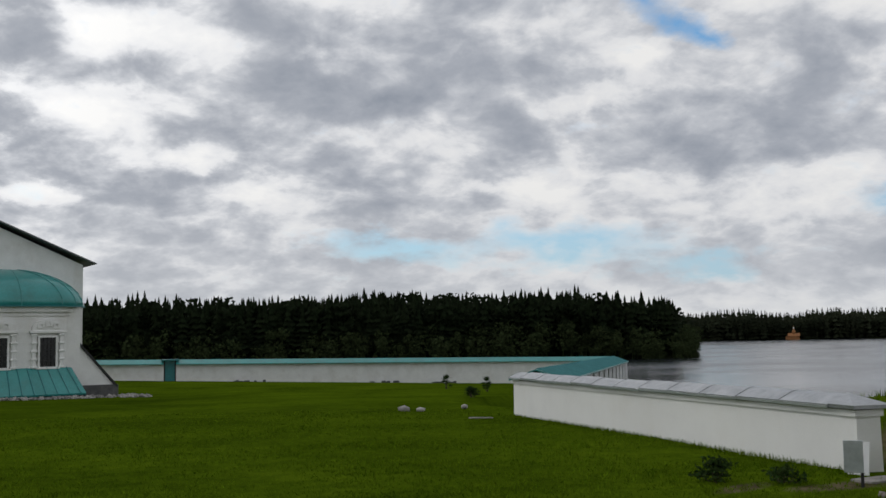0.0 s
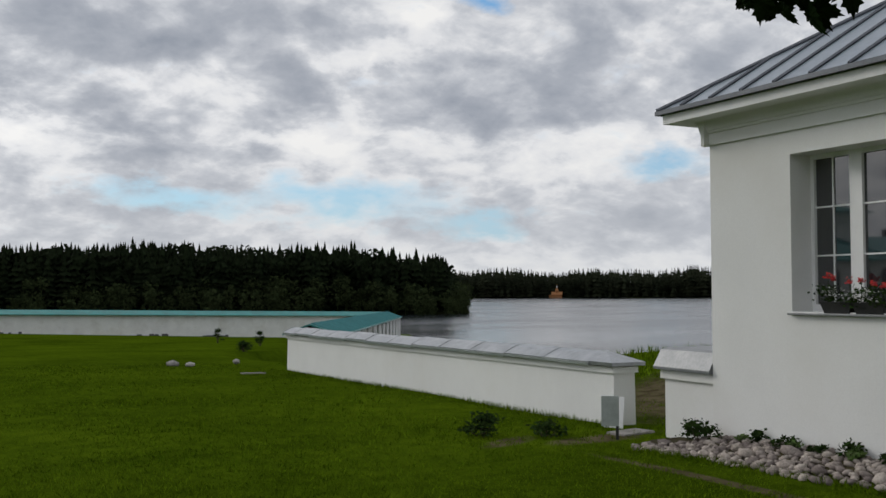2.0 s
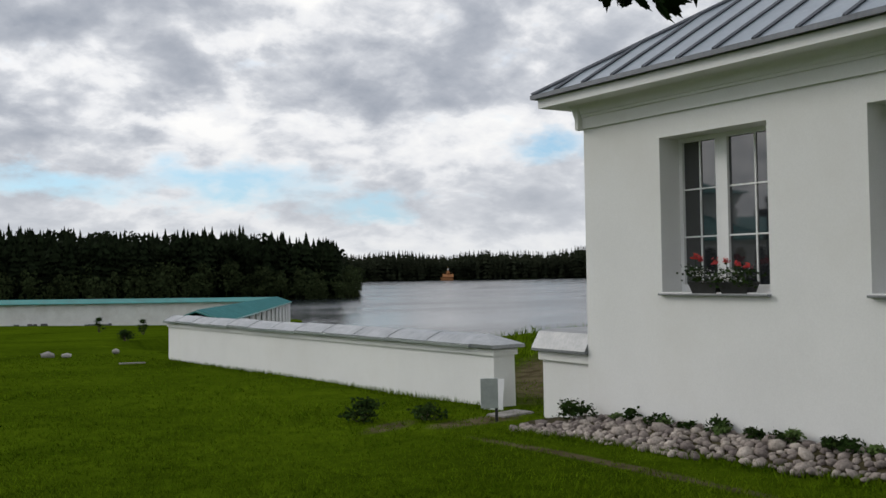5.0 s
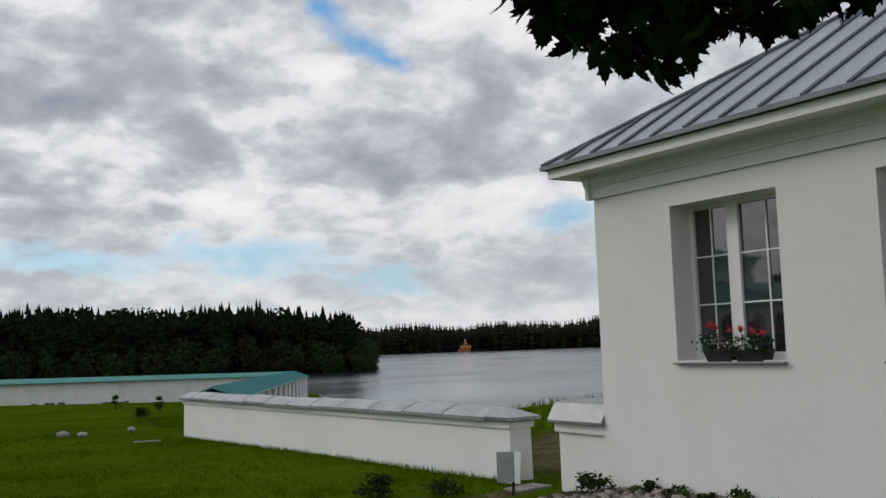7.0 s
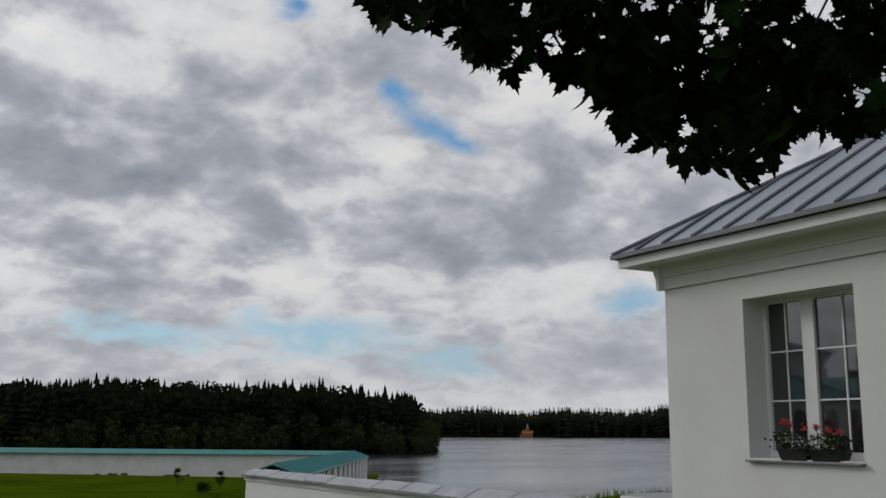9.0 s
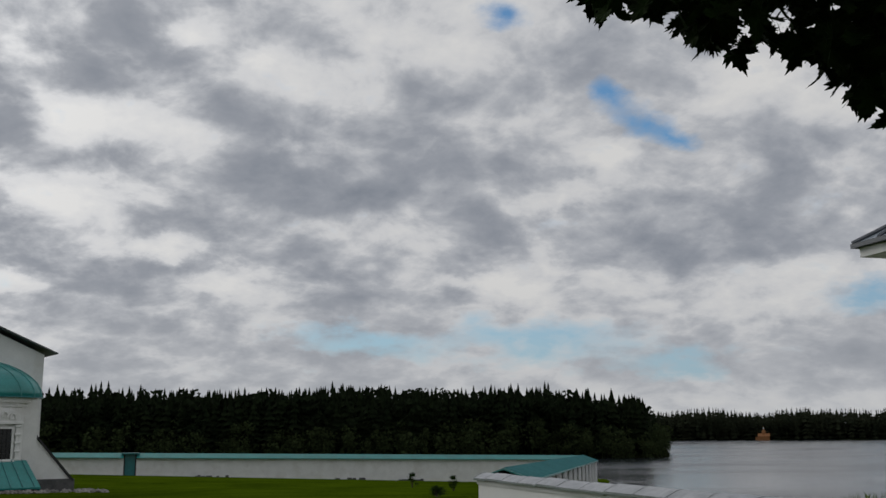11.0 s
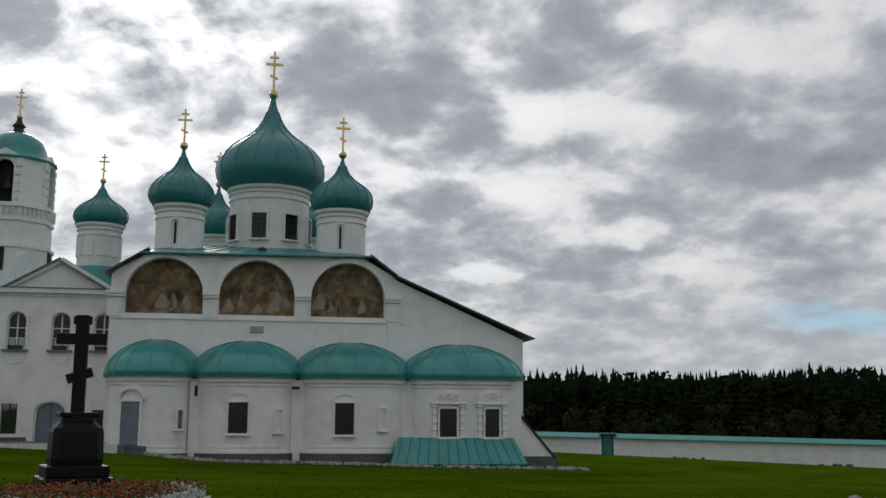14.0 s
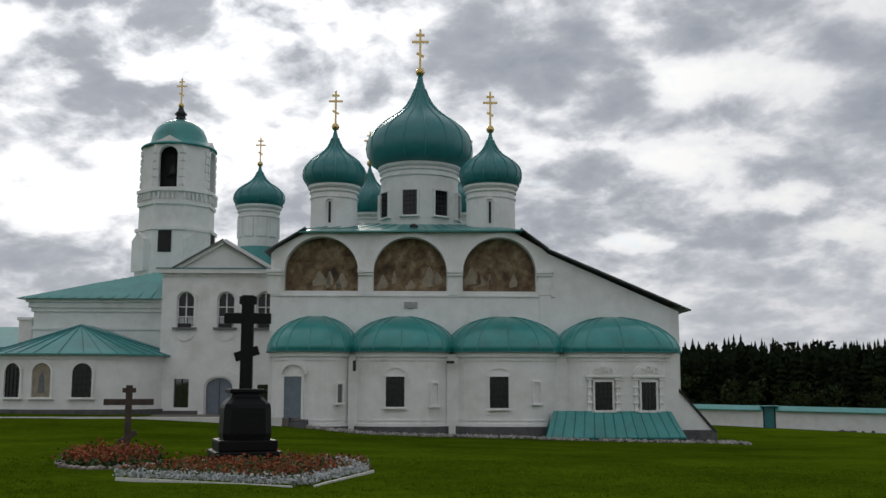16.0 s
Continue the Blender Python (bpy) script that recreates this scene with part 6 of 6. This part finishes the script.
def maple_outline():
    half = [(0.0, -0.02), (0.10, 0.02), (0.22, -0.12), (0.26, 0.02), (0.44, -0.02), (0.40, 0.12), (0.56, 0.24), (0.42, 0.30), (0.52, 0.46), (0.34, 0.42), (0.24, 0.36), (0.22, 0.50), (0.30, 0.62), (0.17, 0.66), (0.12, 0.84), (0.06, 0.82), (0.0, 1.02)]
    return half, [(-x, y) for x, y in half[1:-1]][::-1]


def maple_leaf(bend):
    right, left = maple_outline()
    pts = right + left
    verts = [(0, 0.28, 0.03)] + [(x, y, -bend * (x * x + (y - 0.28) ** 2) + 0.05 * math.sin(7 * x)) for x, y in pts]
    n = len(pts)
    faces = [(0, 1 + i, 1 + (i + 1) % n) for i in range(n)]
    b = len(verts)
    verts += [(-0.012, -0.02, 0), (0.012, -0.02, 0), (0.0, -0.5, 0.06)]
    faces.append((b, b + 1, b + 2))
    return verts, faces


def build_maple():
    rnd = random.Random(64)
    tree = thing("maple_tree", "maple tree with a dense crown of lobed leaves, coloured dark as if backlit", "tree")
    bm = tube([(4.6, -3.2, -0.3), (4.5, -3.1, 1.2), (4.3, -2.8, 2.6), (4.1, -2.3, 4.2), (3.9, -2.0, 6.5)], 0.24, 12, None, 0.09)
    part("trunk", bm, BARK, tree)
    # lower rim of the crown as yaw and height angles seen from the path's middle
    rim = [(-20.5, 28), (-23, 24.3), (-24.9, 22.3), (-29.7, 20.5), (-32.2, 19.7), (-36.4, 18.7), (-38.3, 16.9), (-40.2, 15.1), (-43.3, 13.8), (-45.4, 13.6), (-47.4, 14.5), (-50.5, 15.2), (-53.0, 15.0), (-56.1, 15.6), (-62, 17.5), (-75, 21)]

    def low(yaw):
        for (a, b), (c, d) in zip(rim, rim[1:]):
            if c <= yaw <= a:
                return b + (d - b) * (yaw - a) / (c - a)
        return 40

    twigs, rest = bmesh.new(), Soup()
    shapes = [maple_leaf(b) for b in (0.15, 0.35, 0.6)]
    meshes = []
    for v, f in shapes:
        me = bpy.data.meshes.new("leaf")
        me.from_pydata(v, [], f)
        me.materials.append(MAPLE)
        meshes.append(me)
    crown = part("twigs", tube([(3.9, -2.0, 4.5), (3.7, -0.4, 4.9), (3.3, 1.5, 4.6), (2.7, 3.2, 3.9)], 0.05, 6, None, 0.012), BARK, tree)
    for k in range(9):
        y = radians(-24 - 4.2 * k)
        e = radians(low(-24 - 4.2 * k) + 4.5)
        d = 4.4 + 0.3 * (k % 3)
        tip = Vector((-math.sin(y) * d * math.cos(e), math.cos(y) * d * math.cos(e), 1.65 + d * math.sin(e)))
        root = Vector((3.5, 0.4 + 0.1 * k, 4.9))
        tube([tuple(root), tuple((root + tip) / 2 + Vector((0, 0, 0.35))), tuple(tip)], 0.018, 5, twigs, 0.004)
    part("branches", twigs, BARK, tree)
    count = 0
    made = []
    for _ in range(5400):
        yaw = rnd.uniform(-74, -20.5)
        lo = low(yaw)
        lift = abs(rnd.gauss(0, 1)) * 7.5 if rnd.random() < 0.55 else rnd.uniform(0, 32)
        edge = lo + 1.0 + lift + 0.9 * noise.noise((yaw * 0.35, 3.3, 0))
        if yaw > -26 and rnd.random() < 0.35:
            continue
        # open rifts in the crown
        if 0.7 * noise.noise((yaw * 0.16, edge * 0.20, 9.0)) + 0.5 * noise.noise((yaw * 0.55, edge * 0.7, 4.0)) > 0.24:
            continue
        d = rnd.uniform(3.9, 5.8)
        a, e = radians(yaw), radians(edge)
        p = Vector((-math.sin(a) * math.cos(e), math.cos(a) * math.cos(e), math.sin(e))) * d + Vector((0, -0.05, 1.66))
        if p.x > 7.0:
            continue
        size = rnd.uniform(0.085, 0.15)
        rot = Euler((radians(rnd.gauss(-120, 28)), rnd.gauss(0, 0.45), rnd.uniform(0, 6.28)))
        made.append((lift, p, rot, size))
    made.sort(key=lambda q: q[0])
    for i, (lift, p, rot, size) in enumerate(made):
        m = Matrix.LocRotScale(p, rot, (size, size, size))
        if i < 300:
            ob = new("leaf", meshes[i % 3])
            ob.parent, ob.matrix_basis = crown, m
        else:
            v, f = shapes[i % 3]
            b = len(rest.v)
            rest.v += [tuple(m @ Vector(q)) for q in v]
            rest.f += [tuple(b + j for j in t) for t in f]
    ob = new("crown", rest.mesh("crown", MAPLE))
    ob.parent = tree
    tagged(ob, "dense maple foliage, coloured near-black as if backlit", kind="stuff")


build_maple()


# ---- grass ----
GRASS = surface("grass_blades", (0.050, 0.094, 0.0024), (0.122, 0.188, 0.008), 0.6, 0.9, fine=5, bump=0, vary=0.22, spec=0.0)


def build_grass():
    rnd = random.Random(17)
    s = Soup()
    for _ in range(90000):
        d = 6.5 + 24 * rnd.random() ** 1.9
        yaw = radians(rnd.uniform(-58, 45))
        x, y = -math.sin(yaw) * d, math.cos(yaw) * d
        if x > 6.60 + 0.125 * (8.9 - y) and y < 9.0 or (7.6 < x < 8.3 and y > 10.5) or x > 12:
            continue
        if -15 < x < -8.8 and 17.4 < y < 25.5:
            continue
        thick = 0.5 + 0.5 * noise.noise((x * 0.5, y * 0.5, 4))
        h = rnd.uniform(0.02, 0.065) * (0.4 + 1.1 * thick)
        z = ground_height(x, y) - 0.012 + 0.05 * noise.noise((x * 0.35, y * 0.35, 0))
        for _k in range(3):
            a = rnd.random() * 6.28
            w = 0.0022 + 0.00035 * d
            lx, ly = rnd.gauss(0, 0.55) * h, rnd.gauss(0, 0.55) * h
            ox, oy = rnd.uniform(-0.05, 0.05), rnd.uniform(-0.05, 0.05)
            b = len(s.v)
            s.v += [(x + ox - math.cos(a) * w, y + oy - math.sin(a) * w, z), (x + ox + math.cos(a) * w, y + oy + math.sin(a) * w, z), (x + ox + lx, y + oy + ly, z + h)]
            s.f.append((b, b + 1, b + 2))
    # taller tufts along the foot of the wall
    for _ in range(2600):
        y = rnd.uniform(10.8, 24.3)
        x = 7.72 - abs(rnd.gauss(0, 0.10))
        z = ground_height(x, y) - 0.02
        h = rnd.uniform(0.03, 0.12)
        a = rnd.random() * 6.28
        b = len(s.v)
        s.v += [(x - math.cos(a) * 0.008, y - math.sin(a) * 0.008, z), (x + math.cos(a) * 0.008, y + math.sin(a) * 0.008, z), (x + rnd.gauss(0, 0.03), y + rnd.gauss(0, 0.04), z + h)]
        s.f.append((b, b + 1, b + 2))
    for _ in range(3200):
        y = rnd.uniform(3.6, 9.0)
        x = 6.68 + 0.125 * (8.9 - y) - abs(rnd.gauss(0, 0.11)) + 0.06
        z = ground_height(x, y) - 0.01
        h = rnd.uniform(0.03, 0.095)
        a = rnd.random() * 6.28
        b = len(s.v)
        s.v += [(x - math.cos(a) * 0.006, y - math.sin(a) * 0.006, z), (x + math.cos(a) * 0.006, y + math.sin(a) * 0.006, z), (x + rnd.gauss(0, 0.025), y + rnd.gauss(0, 0.03), z + h)]
        s.f.append((b, b + 1, b + 2))
    # rough grass on the bank beyond the wall
    for _ in range(9000):
        y = rnd.uniform(6, 30)
        x = rnd.uniform(12, 18.5)
        z = ground_height(x, y) - 0.02
        h = rnd.uniform(0.06, 0.24)
        b = len(s.v)
        a = rnd.random() * 6.28
        s.v += [(x - math.cos(a) * 0.015, y - math.sin(a) * 0.015, z), (x + math.cos(a) * 0.015, y + math.sin(a) * 0.015, z), (x + rnd.gauss(0, 0.06), y + rnd.gauss(0, 0.06), z + h)]
        s.f.append((b, b + 1, b + 2))
    tagged(new("grass", s.mesh("grass", GRASS)), "short green lawn grass with rougher tufts", "grass", kind="stuff")


build_grass()
